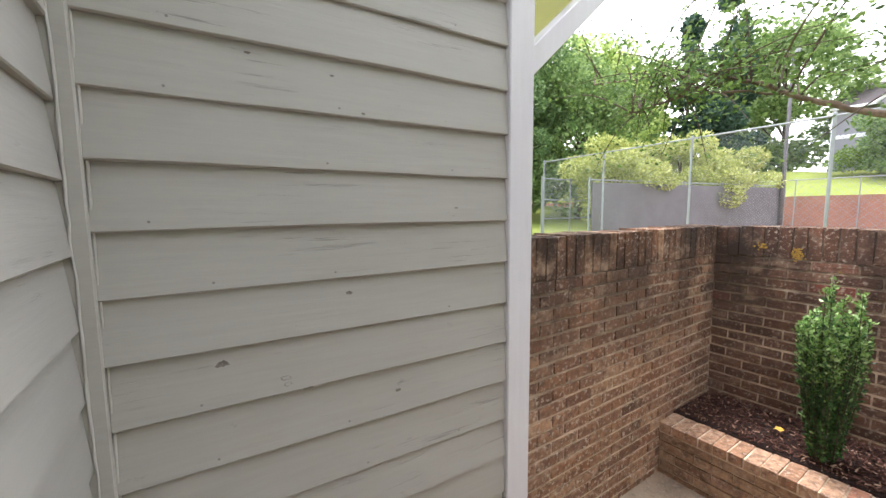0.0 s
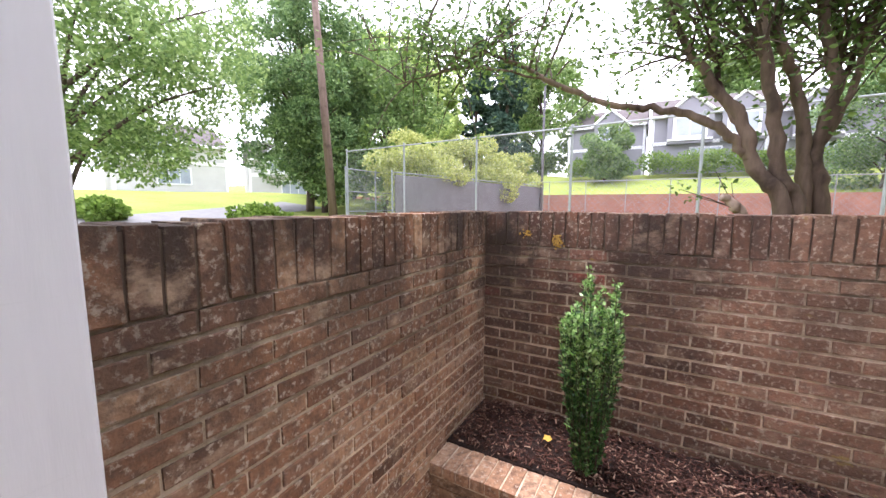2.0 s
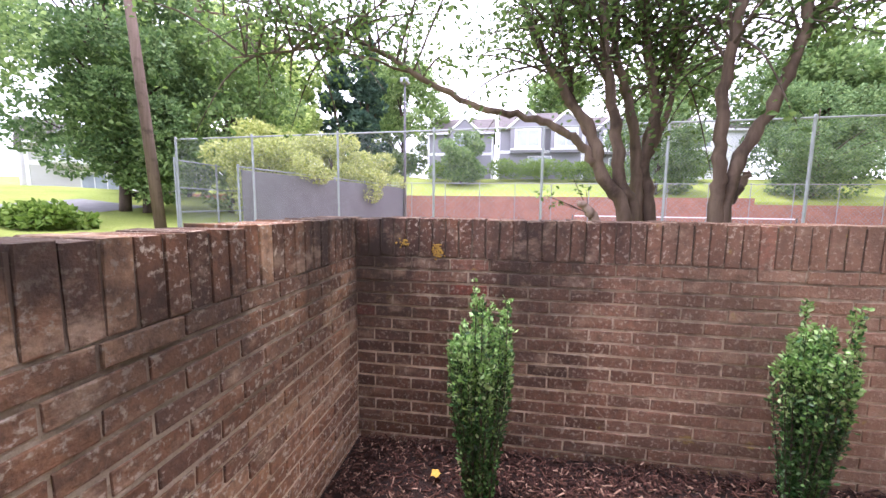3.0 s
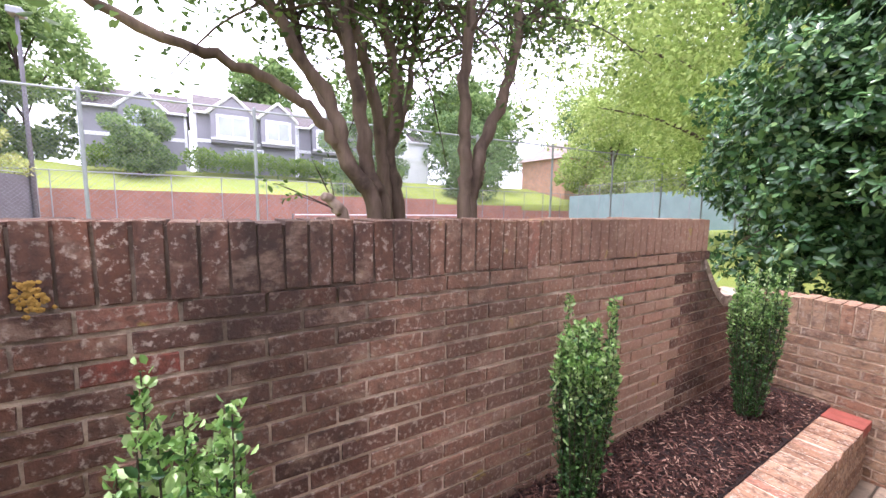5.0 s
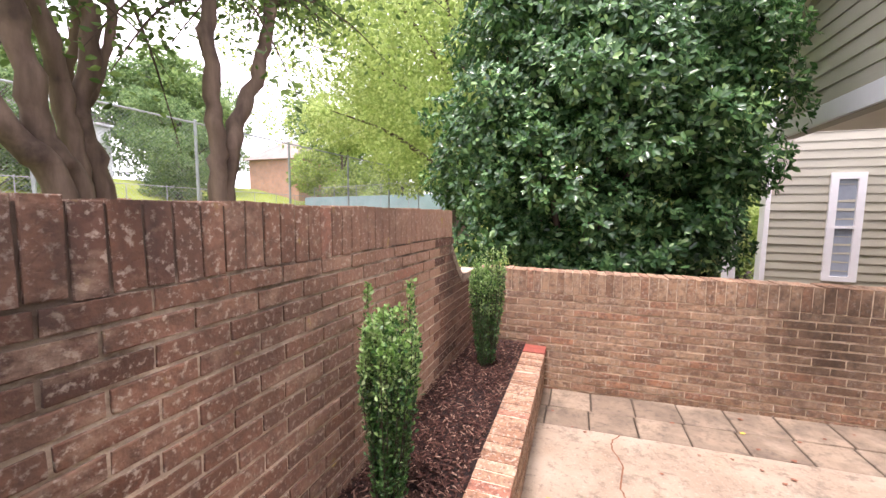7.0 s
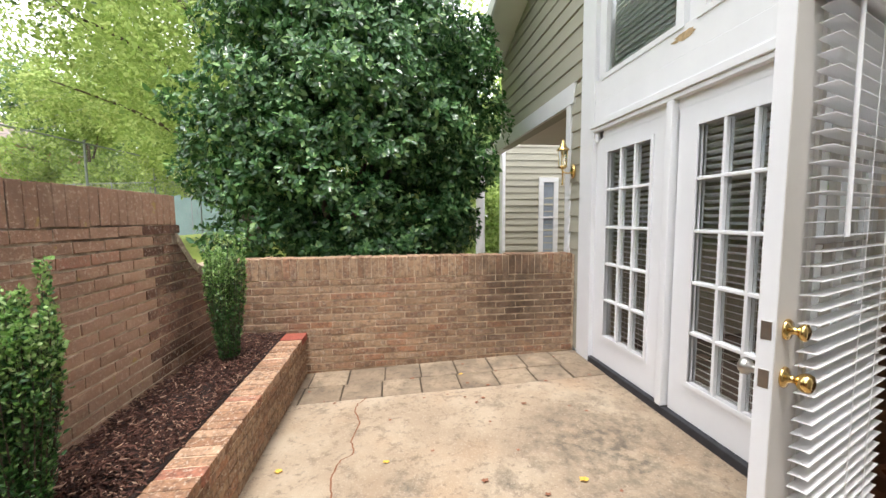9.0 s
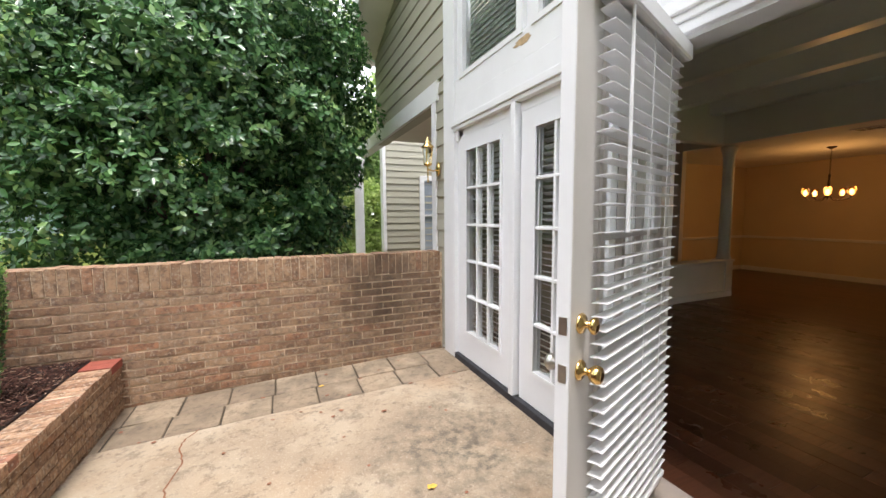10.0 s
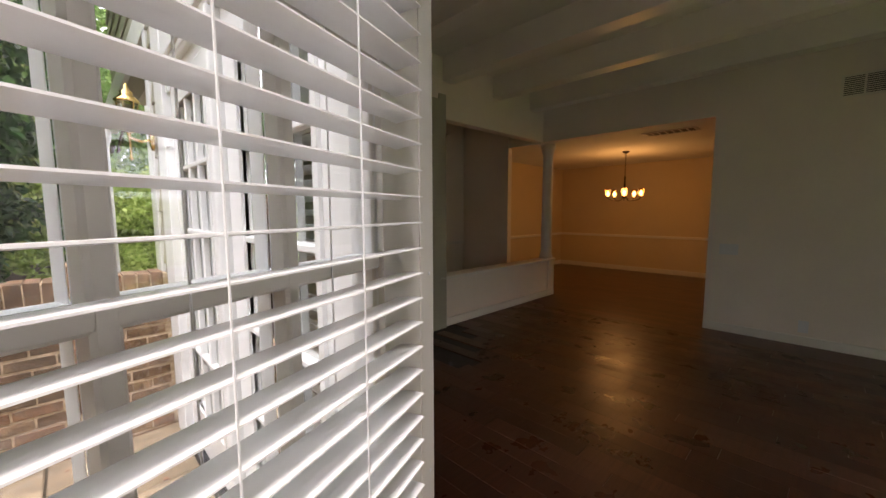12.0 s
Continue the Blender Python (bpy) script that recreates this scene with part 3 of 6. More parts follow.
for cx, cy in ((XF + 0.004, YC - 0.039), (XF + 0.039, YC - 0.016)):
    bm = bmesh.new()
    run = [(cx + rng.normal(0, 0.0009), cy + rng.normal(0, 0.0009), 0.05 + 0.045 * i) for i in range(58)]
    tube(bm, run, [0.0032 * rng.uniform(0.7, 1.4) for i in range(58)], 6)
    part("caulk_bead", bm, M_caulk, corner, "uneven pale caulk bead", True)
bm = boxed(1.192, 1.325, YS - 0.035, YS + 0.13, 0.0, 2.72, 0.005)
solid("corner_post", bm, M_post, "white painted square corner post beside the siding", "post", kind="structure")
bm = boxed(XF, 1.19, YS - 0.03, YS + 0.0, 2.49, 2.70, 0.004)
solid("frieze_board", bm, M_white, "white painted frieze board above the siding", "trim", kind="structure")
bm = bmesh.new()
box(bm, -0.05, 0.75, -0.045, 0.045, -0.045, 0.045, Matrix.Translation((1.345, YS + 0.03, 2.31)) @ Matrix.Rotation(radians(-42), 4, "Y"))
bevel(bm, 0.004)
solid("brace", bm, M_post, "white diagonal timber brace on the corner post", "brace", kind="structure")
bm = boxed(XF, 2.0, YS + 0.02, YS + 0.9, 2.78, 2.92, 0.006)
solid("eave", bm, M_stucco, "pale painted eave and soffit over the siding wall", "eave", kind="structure")

# ---- house front ----
bm = bmesh.new()
XB = XF - 0.16
for y0, y1, z0, z1 in ((0.55, 2.60, -0.2, 4.9), (-2.80, -2.55, -0.2, 4.4), (-3.02, -2.80, -0.2, 4.4), (-2.55, 0.55, 2.10, 2.66), (-2.55, 0.55, 3.62, 5.0), (-2.55, -2.46, 0.0, 3.62),
                       (-1.50, -1.40, 2.66, 3.62), (-0.52, -0.42, 2.66, 3.62), (0.41, 0.55, 0.0, 3.62), (-2.55, -0.563, -0.2, 0.05), (-0.64, -0.563, 0.05, 2.10)):
    box(bm, XB, XF - 0.03, y0, y1, z0, z1)
house = solid("wall_house_front", bm, M_white, "white panelled house front with three glazed doors", "house wall", kind="structure")
lap_boards(house, Vector((XF - 0.022, 0.56, 0)), Y, X, 0.90, 0.0, 2.66, 0.1765, M_siding, 5)
lap_boards(house, Vector((XF - 0.022, -3.02, 0)), Y, X, 0.235, 0.03, 2.72, 0.172, M_siding_e, 6)


def rake(y):
    return 3.97 + 0.335 * (y + 5.4)


def gable_span(za, zb):
    y_lo = (za - 3.97) / 0.335 - 5.4
    lo = max(-5.6, y_lo - 0.03)
    return lo + 7.0, 7.0 - 2.80


lap_boards(house, Vector((XF - 0.022, -7.0, 0)), Y, X, 4.2, 2.76, 4.75, 0.172, M_siding_e, 7, gable_span)
bm = boxed(XB, XF - 0.026, -5.6, -3.02, 2.55, 3.4)
part("gable_wall", bm, M_siding_e, house)
# vertical board, window band and casing
for nm, y0, y1, z0, z1, pr in (("trim_board", -2.80, -2.56, 0.0, 4.3, 0.012), ("window_apron", -2.56, 0.50, 2.42, 2.62, 0.0), ("door_header", -2.56, 0.50, 2.255, 2.42, 0.006), ("door_head_moulding", -2.60, 0.52, 2.20, 2.255, 0.028), ("door_head_bead", -2.58, 0.50, 2.165, 2.20, 0.012), ("trim_board", Y1 + 0.034, 0.56, 0.0, 3.7, 0.012)):
    part(nm, boxed(XF - 0.04, XF + pr, y0, y1, z0, z1, 0.004), M_white, house)
bm = bmesh.new()
rng = np.random.default_rng(19)
ring = [bm.verts.new((XF + 0.0015, -1.50 + 0.13 * math.cos(a) * rng.uniform(0.5, 1.0), 2.545 + 0.03 * math.sin(a) * rng.uniform(0.5, 1.1))) for a in (2 * math.pi * q / 22 for q in range(22))]
bm.faces.new(ring)
part("weathered_patch", bm, plain("bare_timber", (0.42, 0.30, 0.17), 0.9, vary=0.5, scale=30), house, "bare timber patch in peeling paint")
for y0, y1 in ((-2.46, -1.50), (-1.40, -0.52), (-0.42, 0.46)):
    win = thing("window_upper", (XF, (y0 + y1) / 2, 2.64), "white framed upper window with closed blinds", "window", "upper windows", "structure")
    fr = bmesh.new()
    for a, b, c, d in ((y0, y0 + 0.07, 2.60, 3.62), (y1 - 0.07, y1, 2.60, 3.62), (y0 + 0.07, y1 - 0.07, 2.60, 2.64), (y0 + 0.07, y1 - 0.07, 3.55, 3.62)):
        box(fr, XF - 0.05, XF + 0.008, a, b, c, d)
    part("window_frame", fr, M_white, win)
    part("pane", boxed(XF - 0.035, XF - 0.031, y0 + 0.07, y1 - 0.07, 2.64, 3.55), M_glass, win).visible_shadow = False
    for i in range(20):
        bm = boxed(-0.026, 0.026, y0 + 0.075, y1 - 0.075, -0.0012, 0.0012)
        bmesh.ops.transform(bm, matrix=Matrix.Translation((XF - 0.075, 0, 2.66 + 0.045 * i)) @ Matrix.Rotation(radians(74), 4, "Y"), verts=bm.verts)
        part("slat", bm, M_upper, win)


def lite_frame(bm, y0, y1, z0, z1, x0, x1, wd):
    for a, b, c, d in ((y0 - wd, y0, z0 - wd, z1 + wd), (y1, y1 + wd, z0 - wd, z1 + wd), (y0, y1, z0 - wd, z0), (y0, y1, z1, z1 + wd)):
        box(bm, x0, x1, a, b, c, d)


def glazed_door(name, w, label, m_in):
    """Fifteen-lite door, hinge edge at y=0, opening edge at y=w, outer face at x=0, bottom at z=0; with an inside blind."""
    th = 0.044
    t = thing(name, (0, 0, 0), label, "door", "glazed patio doors")
    bm = bmesh.new()
    lw = 0.56
    yl, yr, zl, zh = (w - lw) / 2, (w + lw) / 2, 0.255, 1.90
    for a, b, c, d in ((0, yl, 0, 2.03), (yr, w, 0, 2.03), (yl, yr, 0, zl), (yl, yr, zh, 2.03)):
        box(bm, -th, 0, a, b, c, d)
    body = part("leaf_frame", bm, M_door, t)
    bm = bmesh.new()
    lite_frame(bm, yl, yr, zl, zh, -0.012, 0.012, 0.028)
    part("lite_moulding", bm, M_door, t)
    bm = bmesh.new()
    lite_frame(bm, yl, yr, zl, zh, -th - 0.012, -th + 0.012, 0.028)
    part("lite_moulding", bm, m_in, t)
    for i in range(1, 3):
        y = yl + lw * i / 3
        part("muntin", boxed(-0.022, 0.008, y - 0.011, y + 0.011, zl, zh, 0.004), M_door, t)
        part("muntin", boxed(-th - 0.006, -0.0225, y - 0.011, y + 0.011, zl, zh, 0.004), m_in, t)
    for i in range(1, 5):
        z = zl + (zh - zl) * i / 5
        part("muntin", boxed(-0.022, 0.0075, yl, yr, z - 0.011, z + 0.011, 0.004), M_door, t)
        part("muntin", boxed(-th - 0.0055, -0.0225, yl, yr, z - 0.011, z + 0.011, 0.004), m_in, t)
    for i in range(3):
        for j in range(5):
            ya, za = yl + lw * i / 3 + 0.011, zl + (zh - zl) * j / 5 + 0.011
            p = part("pane", boxed(-0.024, -0.020, ya, ya + lw / 3 - 0.022, za, za + (zh - zl) / 5 - 0.022), M_glass, t)
            p.visible_shadow = False
    return t, yl, yr


def blind(parent_pose, name, y0, y1, ztop, zbot, x, tilt, label, pitch=0.0436):
    """Venetian blind on the inside face: headrail, slats, ladder cords, wand, bottom rail."""
    t = thing(name, (0, 0, 0), label, "blind", "door blinds")
    part("headrail", boxed(x - 0.085, x - 0.004, y0 - 0.03, y1 + 0.03, ztop - 0.06, ztop + 0.004, 0.006), M_blind, t)
    n = int((ztop - 0.08 - zbot) / pitch)
    for i in range(n):
        z = ztop - 0.085 - i * pitch
        bm = bmesh.new()
        for sgn in range(4):
            xa, xb = -0.025 + 0.0125 * sgn, -0.025 + 0.0125 * (sgn + 1)
            ca, cb = 0.0016 * (1 - (xa / 0.025) ** 2), 0.0016 * (1 - (xb / 0.025) ** 2)
            vs = [bm.verts.new(p) for p in ((xa, y0, ca), (xb, y0, cb), (xb, y1, cb), (xa, y1, ca), (xa, y0, ca - 0.0022), (xb, y0, cb - 0.0022), (xb, y1, cb - 0.0022), (xa, y1, ca - 0.0022))]
            for f in ((0, 1, 2, 3), (7, 6, 5, 4), (0, 4, 5, 1), (2, 6, 7, 3), (1, 5, 6, 2), (3, 7, 4, 0)):
                bm.faces.new([vs[q] for q in f])
        bmesh.ops.transform(bm, matrix=Matrix.Translation((x - 0.036, 0, z)) @ Matrix.Rotation(radians(tilt), 4, "Y"), verts=bm.verts)
        part("slat", bm, M_blind, t, smooth=False)
    part("bottom_rail", boxed(x - 0.060, x - 0.012, y0, y1, zbot - 0.012, zbot + 0.008, 0.003), M_blind, t)
    for y in (y0 + 0.17, y0 + 0.36):
        for dx in (-0.063, -0.009):
            bm = bmesh.new()
            tube(bm, [(x + dx, y, ztop - 0.05), (x + dx, y, zbot)], [0.0013, 0.0013], 5)
            part("ladder_cord", bm, M_blind, t)
    bm = bmesh.new()
    tube(bm, [(x - 0.070, y1 - 0.105, ztop - 0.06), (x - 0.074, y1 - 0.105, ztop - 0.74)], [0.0055, 0.0065], 8)
    part("tilt_wand", bm, M_blind, t)
    t.matrix_basis = parent_pose
    return t


DW = 0.90
DO = 0.957
for yy, nm in ((-2.53, "door_fixed"), (-1.535, "door_fixed")):
    d, yl, yr = glazed_door(nm, DW, "white fixed glazed door with fifteen small panes", M_door)
    d["kind"] = "structure"
    d.matrix_basis = pose(XF - 0.025, yy, 0.06)
    blind(pose(XF - 0.025, yy, 0.06), "door_blind", yl - 0.03, yr + 0.03, 1.99, 0.20, -0.05, -20, "white slatted blind hung behind the fixed door")
part("mullion_post", boxed(XF - 0.05, XF + 0.022, -1.612, -1.552, 0.06, 2.165, 0.008, 2), M_white, house, "white rounded mullion post")
part("mullion_post", boxed(XF - 0.16, XF + 0.015, -0.633, -0.562, 0.06, 2.165, 0.006), M_white, house)
part("door_jamb", boxed(XB, XF - 0.005, -0.562, -0.538, 0.06, 2.12, 0.003), M_white, house)
part("door_jamb", boxed(XB, XF + 0.0, Y1, Y1 + 0.035, 0.06, 2.12, 0.003), M_white, house, "white door jamb with strike plate")
part("door_stop", boxed(XB - 0.012, XB + 0.05, 0.330, Y1, 0.08, 2.12, 0.003), M_white, house)
part("head_jamb", boxed(XB, XF - 0.0, -0.538, Y1, 2.12, 2.165, 0.003), M_white, house)
part("door_jamb", boxed(XB + 0.02, XF - 0.028, -2.556, -2.528, 0.05, 2.17, 0.002), M_white, house)
part("door_casing", boxed(XF - 0.12, XF - 0.008, -2.572, -2.515, 2.07, 2.175, 0.002), M_white, house)
part("door_rail", boxed(XB + 0.02, XF - 0.032, -2.528, -0.62, 2.086, 2.17, 0.002), M_white, house)
part("strike_plate", boxed(XF - 0.05, XF - 0.02, Y1 - 0.003, Y1, 0.93, 1.00, 0.0008), M_steel, house)
part("strike_plate", boxed(XF - 0.05, XF - 0.02, Y1 - 0.003, Y1, 1.12, 1.18, 0.0008), M_steel, house)
part("threshold", boxed(XB - 0.02, XF + 0.03, -0.538, Y1, 0.0, 0.075, 0.006), plain("threshold_timber", (0.45, 0.38, 0.33), 0.6, vary=0.15, scale=9), house, "pale worn threshold")
part("door_sill", boxed(XF - 0.06, XF + 0.012, -2.56, -0.62, -0.02, 0.055, 0.004), M_black, house, "dark weathered sill under the doors")

# the open door
SWING = pose(-0.2296, -0.5328, 0.075, 0, 0, -69.2)
d, yl, yr = glazed_door("door_open", DO, "white glazed patio door standing open outwards", M_inner)
d["kind"] = "structure"
inner = bmesh.new()
for a, b, c, e in ((0.003, yl - 0.03, 0.003, 2.027), (yr + 0.03, DO - 0.003, 0.003, 2.027), (yl - 0.03, yr + 0.03, 0.003, 0.226), (yl - 0.03, yr + 0.03, 1.93, 2.027)):
    box(inner, -0.0465, -0.0442, a, b, c, e)
part("inner_face", inner, M_inner, d, "beige painted inner face")
part("edge_strip", boxed(-0.0500, -0.0466, 0.002, 0.058, 0.003, 2.027, 0.001), M_inner, d)
for z in (0.755, 1.195):
    bm = bmesh.new()
    spun(bm, [(0.0042, 0), (0.0036, 0.0016), (0.001, 0.0022)], (-0.0500, 0.022, z), 10, Matrix.Rotation(radians(-90), 4, "Y"))
    part("screw", bm, M_hwhite, d)
for z in (0.838, 0.985):
    part("latch_plate", boxed(-0.036, -0.009, DO - 0.001, DO + 0.0015, z - 0.028, z + 0.028, 0.0006), M_steel, d)
    bm = bmesh.new()
    spun(bm, [(0.032, 0), (0.033, 0.004), (0.028, 0.010), (0.012, 0.014), (0.011, 0.030), (0.013, 0.036)], (-0.0465, DO - 0.065, z), 20, Matrix.Rotation(radians(-90), 4, "Y"))
    part("rose", bm, M_brass, d, "polished brass rose", True)
    bm = bmesh.new()
    if z > 0.9:
        spun(bm, [(0.004, 0.03), (0.02, 0.032), (0.026, 0.040), (0.026, 0.048), (0.012, 0.054)], (-0.0465, DO - 0.065, z), 20, Matrix.Rotation(radians(-90), 4, "Y"))
        part("deadbolt_turn", bm, M_brass, d, "polished brass deadbolt", True)
    else:
        spun(bm, [(0.011, 0.028), (0.022, 0.038), (0.028, 0.048), (0.0285, 0.058), (0.024, 0.068), (0.010, 0.072)], (-0.0465, DO - 0.065, z), 20, Matrix.Rotation(radians(-90), 4, "Y"))
        part("knob", bm, M_brass, d, "polished brass knob", True)
    bm = bmesh.new()
    spun(bm, [(0.03, 0), (0.03, 0.006), (0.012, 0.012), (0.012, 0.03), (0.026, 0.04), (0.028, 0.055), (0.018, 0.066)] if z < 0.9 else [(0.028, 0), (0.028, 0.014), (0.02, 0.02)], (0.0, DO - 0.065, z), 20, Matrix.Rotation(radians(90), 4, "Y"))
    part("outer_knob", bm, M_steel, d, "tarnished outer knob", True)
for z in (0.25, 1.02, 1.80):
    bm = bmesh.new()
    tube(bm, [(0.004, -0.004, z - 0.045), (0.004, -0.004, z + 0.045)], [0.006, 0.006], 10)
    part("hinge", bm, M_steel, d)
d.matrix_basis = SWING
blind(SWING, "door_blind", 0.15, 0.84, 2.0, 0.16, -0.043, 5, "white slatted blind half open on the open door")

# ---- roof edge, porch ----
bm = bmesh.new()
for ya, yb in ((-5.75, -0.7), (-0.7, 3.4)):
    za, zb = rake(min(ya, -0.7)), rake(min(yb, -0.7))
    if ya >= -0.7:
        za, zb = rake(-0.7), rake(-0.7 - (yb + 0.7))
    vs = [bm.verts.new(p) for p in ((XB - 1.6, ya, za), (XF + 0.42, ya, za), (XF + 0.42, yb, zb), (XB - 1.6, yb, zb), (XB - 1.6, ya, za + 0.16), (XF + 0.42, ya, za + 0.16), (XF + 0.42, yb, zb + 0.16), (XB - 1.6, yb, zb + 0.16))]
    for f in ((0, 1, 2, 3), (7, 6, 5, 4), (0, 4, 5, 1), (1, 5, 6, 2), (2, 6, 7, 3), (3, 7, 4, 0)):
        bm.faces.new([vs[q] for q in f])
solid("roof_soffit", bm, M_stucco, "pale painted gable soffit and roof overhang", "soffit", kind="structure")
bm = bmesh.new()
for ya, yb in ((-5.75, -0.7),):
    vs = [bm.verts.new(p) for x in (XF + 0.42, XF + 0.45) for p in ((x, ya, rake(ya) - 0.04), (x, yb, rake(yb) - 0.04), (x, yb, rake(yb) + 0.2), (x, ya, rake(ya) + 0.2))]
    for f in ((0, 1, 2, 3), (7, 6, 5, 4), (0, 4, 5, 1), (1, 5, 6, 2), (2, 6, 7, 3), (3, 7, 4, 0)):
        bm.faces.new([vs[q] for q in f])
solid("rake_fascia", bm, M_white, "white painted rake fascia board", "fascia", kind="structure")
porch = thing("porch", (XF, -5.0, 0), "white trimmed porch recess with a round column", "porch", kind="structure")
part("header", boxed(XF - 0.16, XF + 0.012, -7.35, -2.965, 2.555, 2.76, 0.004), M_white, porch)
part("trim_post", boxed(XF - 0.10, XF + 0.010, -3.125, -3.02, 0.0, 2.555, 0.004), M_white, porch)
part("porch_ceiling", boxed(-2.6, XF - 0.16, -5.2, -3.02, 2.56, 2.66), M_stucco, porch)
part("side_wall", boxed(-2.6, XF - 0.165, -3.02, -2.90, 0, 2.6), M_siding_e, porch)
part("back_wall", boxed(-2.7, -2.6, -7.4, -2.90, 0, 2.66), M_siding_e, porch)
part("end_wall", boxed(-2.6, -0.66, -7.4, -7.24, 0, 3.4), M_siding_e, porch)
lap_boards(porch, Vector((-2.6, -7.24, 0)), X, Y, 1.95, 0.1, 3.3, 0.14, M_siding_e, 9)
part("corner_board", boxed(-0.70, -0.63, -7.42, -7.205, 0, 3.3, 0.004), M_white, porch)
bm = bmesh.new()
spun(bm, [(0.13, 0), (0.13, 0.06), (0.10, 0.10), (0.095, 0.15), (0.088, 2.3), (0.10, 2.38), (0.12, 2.44), (0.12, 2.56)], (XF + 0.07, -6.8, -0.05), 20)
part("column", bm, M_white, porch, "white round column", True)
pw = thing("window_porch", (-1.7, -7.2, 0.9), "white cased porch window with closed blinds", "window", kind="structure")
fr = bmesh.new()
for a, b, c, e in ((-1.90, -1.80, 0.5, 2.25), (-1.56, -1.46, 0.5, 2.25), (-1.80, -1.56, 0.5, 0.58), (-1.80, -1.56, 2.15, 2.25), (-1.80, -1.56, 1.36, 1.40)):
    box(fr, a, b, -7.24, -7.19, c, e)
part("window_frame", fr, M_white, pw)
part("pane", boxed(-1.80, -1.56, -7.225, -7.22, 0.58, 2.15), M_hglass, pw)

# wall lantern
sc = thing("wall_lantern", (XF + 0.01, -2.91, 1.9), "polished brass carriage lantern on the siding", "wall lamp")
cx, cy, cz = XF + 0.13, -2.93, 1.98
bm = bmesh.new()
spun(bm, [(0.045, 0), (0.045, 0.012), (0.02, 0.025)], (XF + 0.012, cy, 1.86), 16, Matrix.Rotation(radians(90), 4, "Y") @ Matrix.Diagonal((1.6, 1, 1, 1)))
part("back_plate", bm, M_brass, sc, smooth=True)
bm = bmesh.new()
tube(bm, smooth_path([(XF + 0.02, cy, 1.86), (XF + 0.07, cy, 1.84), (cx, cy, 1.86), (cx, cy, 1.895)], 5), [0.008] * 16, 8)
part("arm", bm, M_brass, sc, smooth=True)
bm = bmesh.new()
spun(bm, [(0.006, -0.26), (0.012, -0.25), (0.006, -0.235), (0.007, -0.10), (0.03, -0.09), (0.045, -0.08), (0.047, -0.07)], (cx, cy, cz), 14)
part("finial", bm, M_brass, sc, smooth=True)
bm = bmesh.new()
spun(bm, [(0.040, -0.07), (0.052, 0.09)], (cx, cy, cz), 6)
part("glass_body", bm, M_glass, sc)
for j in range(6):
    a = 2 * math.pi * j / 6
    bm = bmesh.new()
    tube(bm, [(cx + 0.041 * math.cos(a), cy + 0.041 * math.sin(a), cz - 0.07), (cx + 0.053 * math.cos(a), cy + 0.053 * math.sin(a), cz + 0.09)], [0.0035, 0.0035], 5)
    part("rib", bm, M_brass, sc)
bm = bmesh.new()
spun(bm, [(0.066, 0.088), (0.064, 0.097), (0.036, 0.125), (0.03, 0.135), (0.034, 0.145), (0.012, 0.165), (0.014, 0.18), (0.004, 0.20)], (cx, cy, cz), 14)
part("cap", bm, M_brass, sc, smooth=True)

# ---- patio floor ----
def patio_z(x, y):
    """Fall of the paving away from the house, most along the low wall."""
    return -0.0315 * max(0.0, x - XF) * min(1.0, max(0.4, (1.9 - y) / 4.2))


bm = bmesh.new()
rows = []
for i in range(13):
    x = XF - 0.06 + (XP + 0.08 - XF) * i / 12
    rows.append([bm.verts.new((x, y, patio_z(x, y) if top else -0.3)) for top in (1, 0) for y in [-2.235 + (YW + 0.05 + 2.235) * j / 12 for j in range(13)]])
for a, b in zip(rows, rows[1:]):
    for j in range(12):
        bm.faces.new((a[j], b[j], b[j + 1], a[j + 1]))
        bm.faces.new((a[13 + j], a[14 + j], b[14 + j], b[13 + j]))
    bm.faces.new((a[0], a[13], b[13], b[0]))
    bm.faces.new((a[12], b[12], b[25], a[25]))
for r in (rows[0], rows[-1]):
    bm.faces.new(r[:13] + r[13:][::-1])
slab = solid("floor_patio", bm, M_conc, "stained tan concrete patio slab with a crack", "patio floor", kind="structure")
bm = bmesh.new()
pts = [(1.98, -2.24), (2.04, -2.13), (2.055, -2.02), (2.0, -1.85), (2.04, -1.65), (2.02, -1.5), (2.085, -1.42), (2.11, -1.25), (2.09, -1.05), (2.13, -0.8), (2.10, -0.5)]
path = [(x + 0.006 * math.sin(i * 2.3), y) for i, (x, y) in enumerate(pts)]
fine = [v for v in smooth_path([(x, y, 0) for x, y in path], 6, 0.003, np.random.default_rng(4))]
for a, b in zip(fine, fine[1:]):
    w = 0.0048
    vs = [bm.verts.new((p.x + s * w, p.y, patio_z(p.x, p.y) + 0.0025 + zz)) for p in (a, b) for s, zz in ((-1, 0), (1, 0.0))]
    bm.faces.new((vs[0], vs[1], vs[3], vs[2]))
part("crack", bm, plain("crack_dirt", (0.19, 0.085, 0.045), 0.95, vary=0.3, scale=30), slab, "rusty crack across the slab")
bm = boxed(XF - 0.06, XP + 0.02, YE, -2.235, -0.25, -0.105)
pav = solid("floor_pavers", bm, M_joint, "two rows of square grey concrete pavers along the wall", "paving", kind="structure")
rng = np.random.default_rng(12)
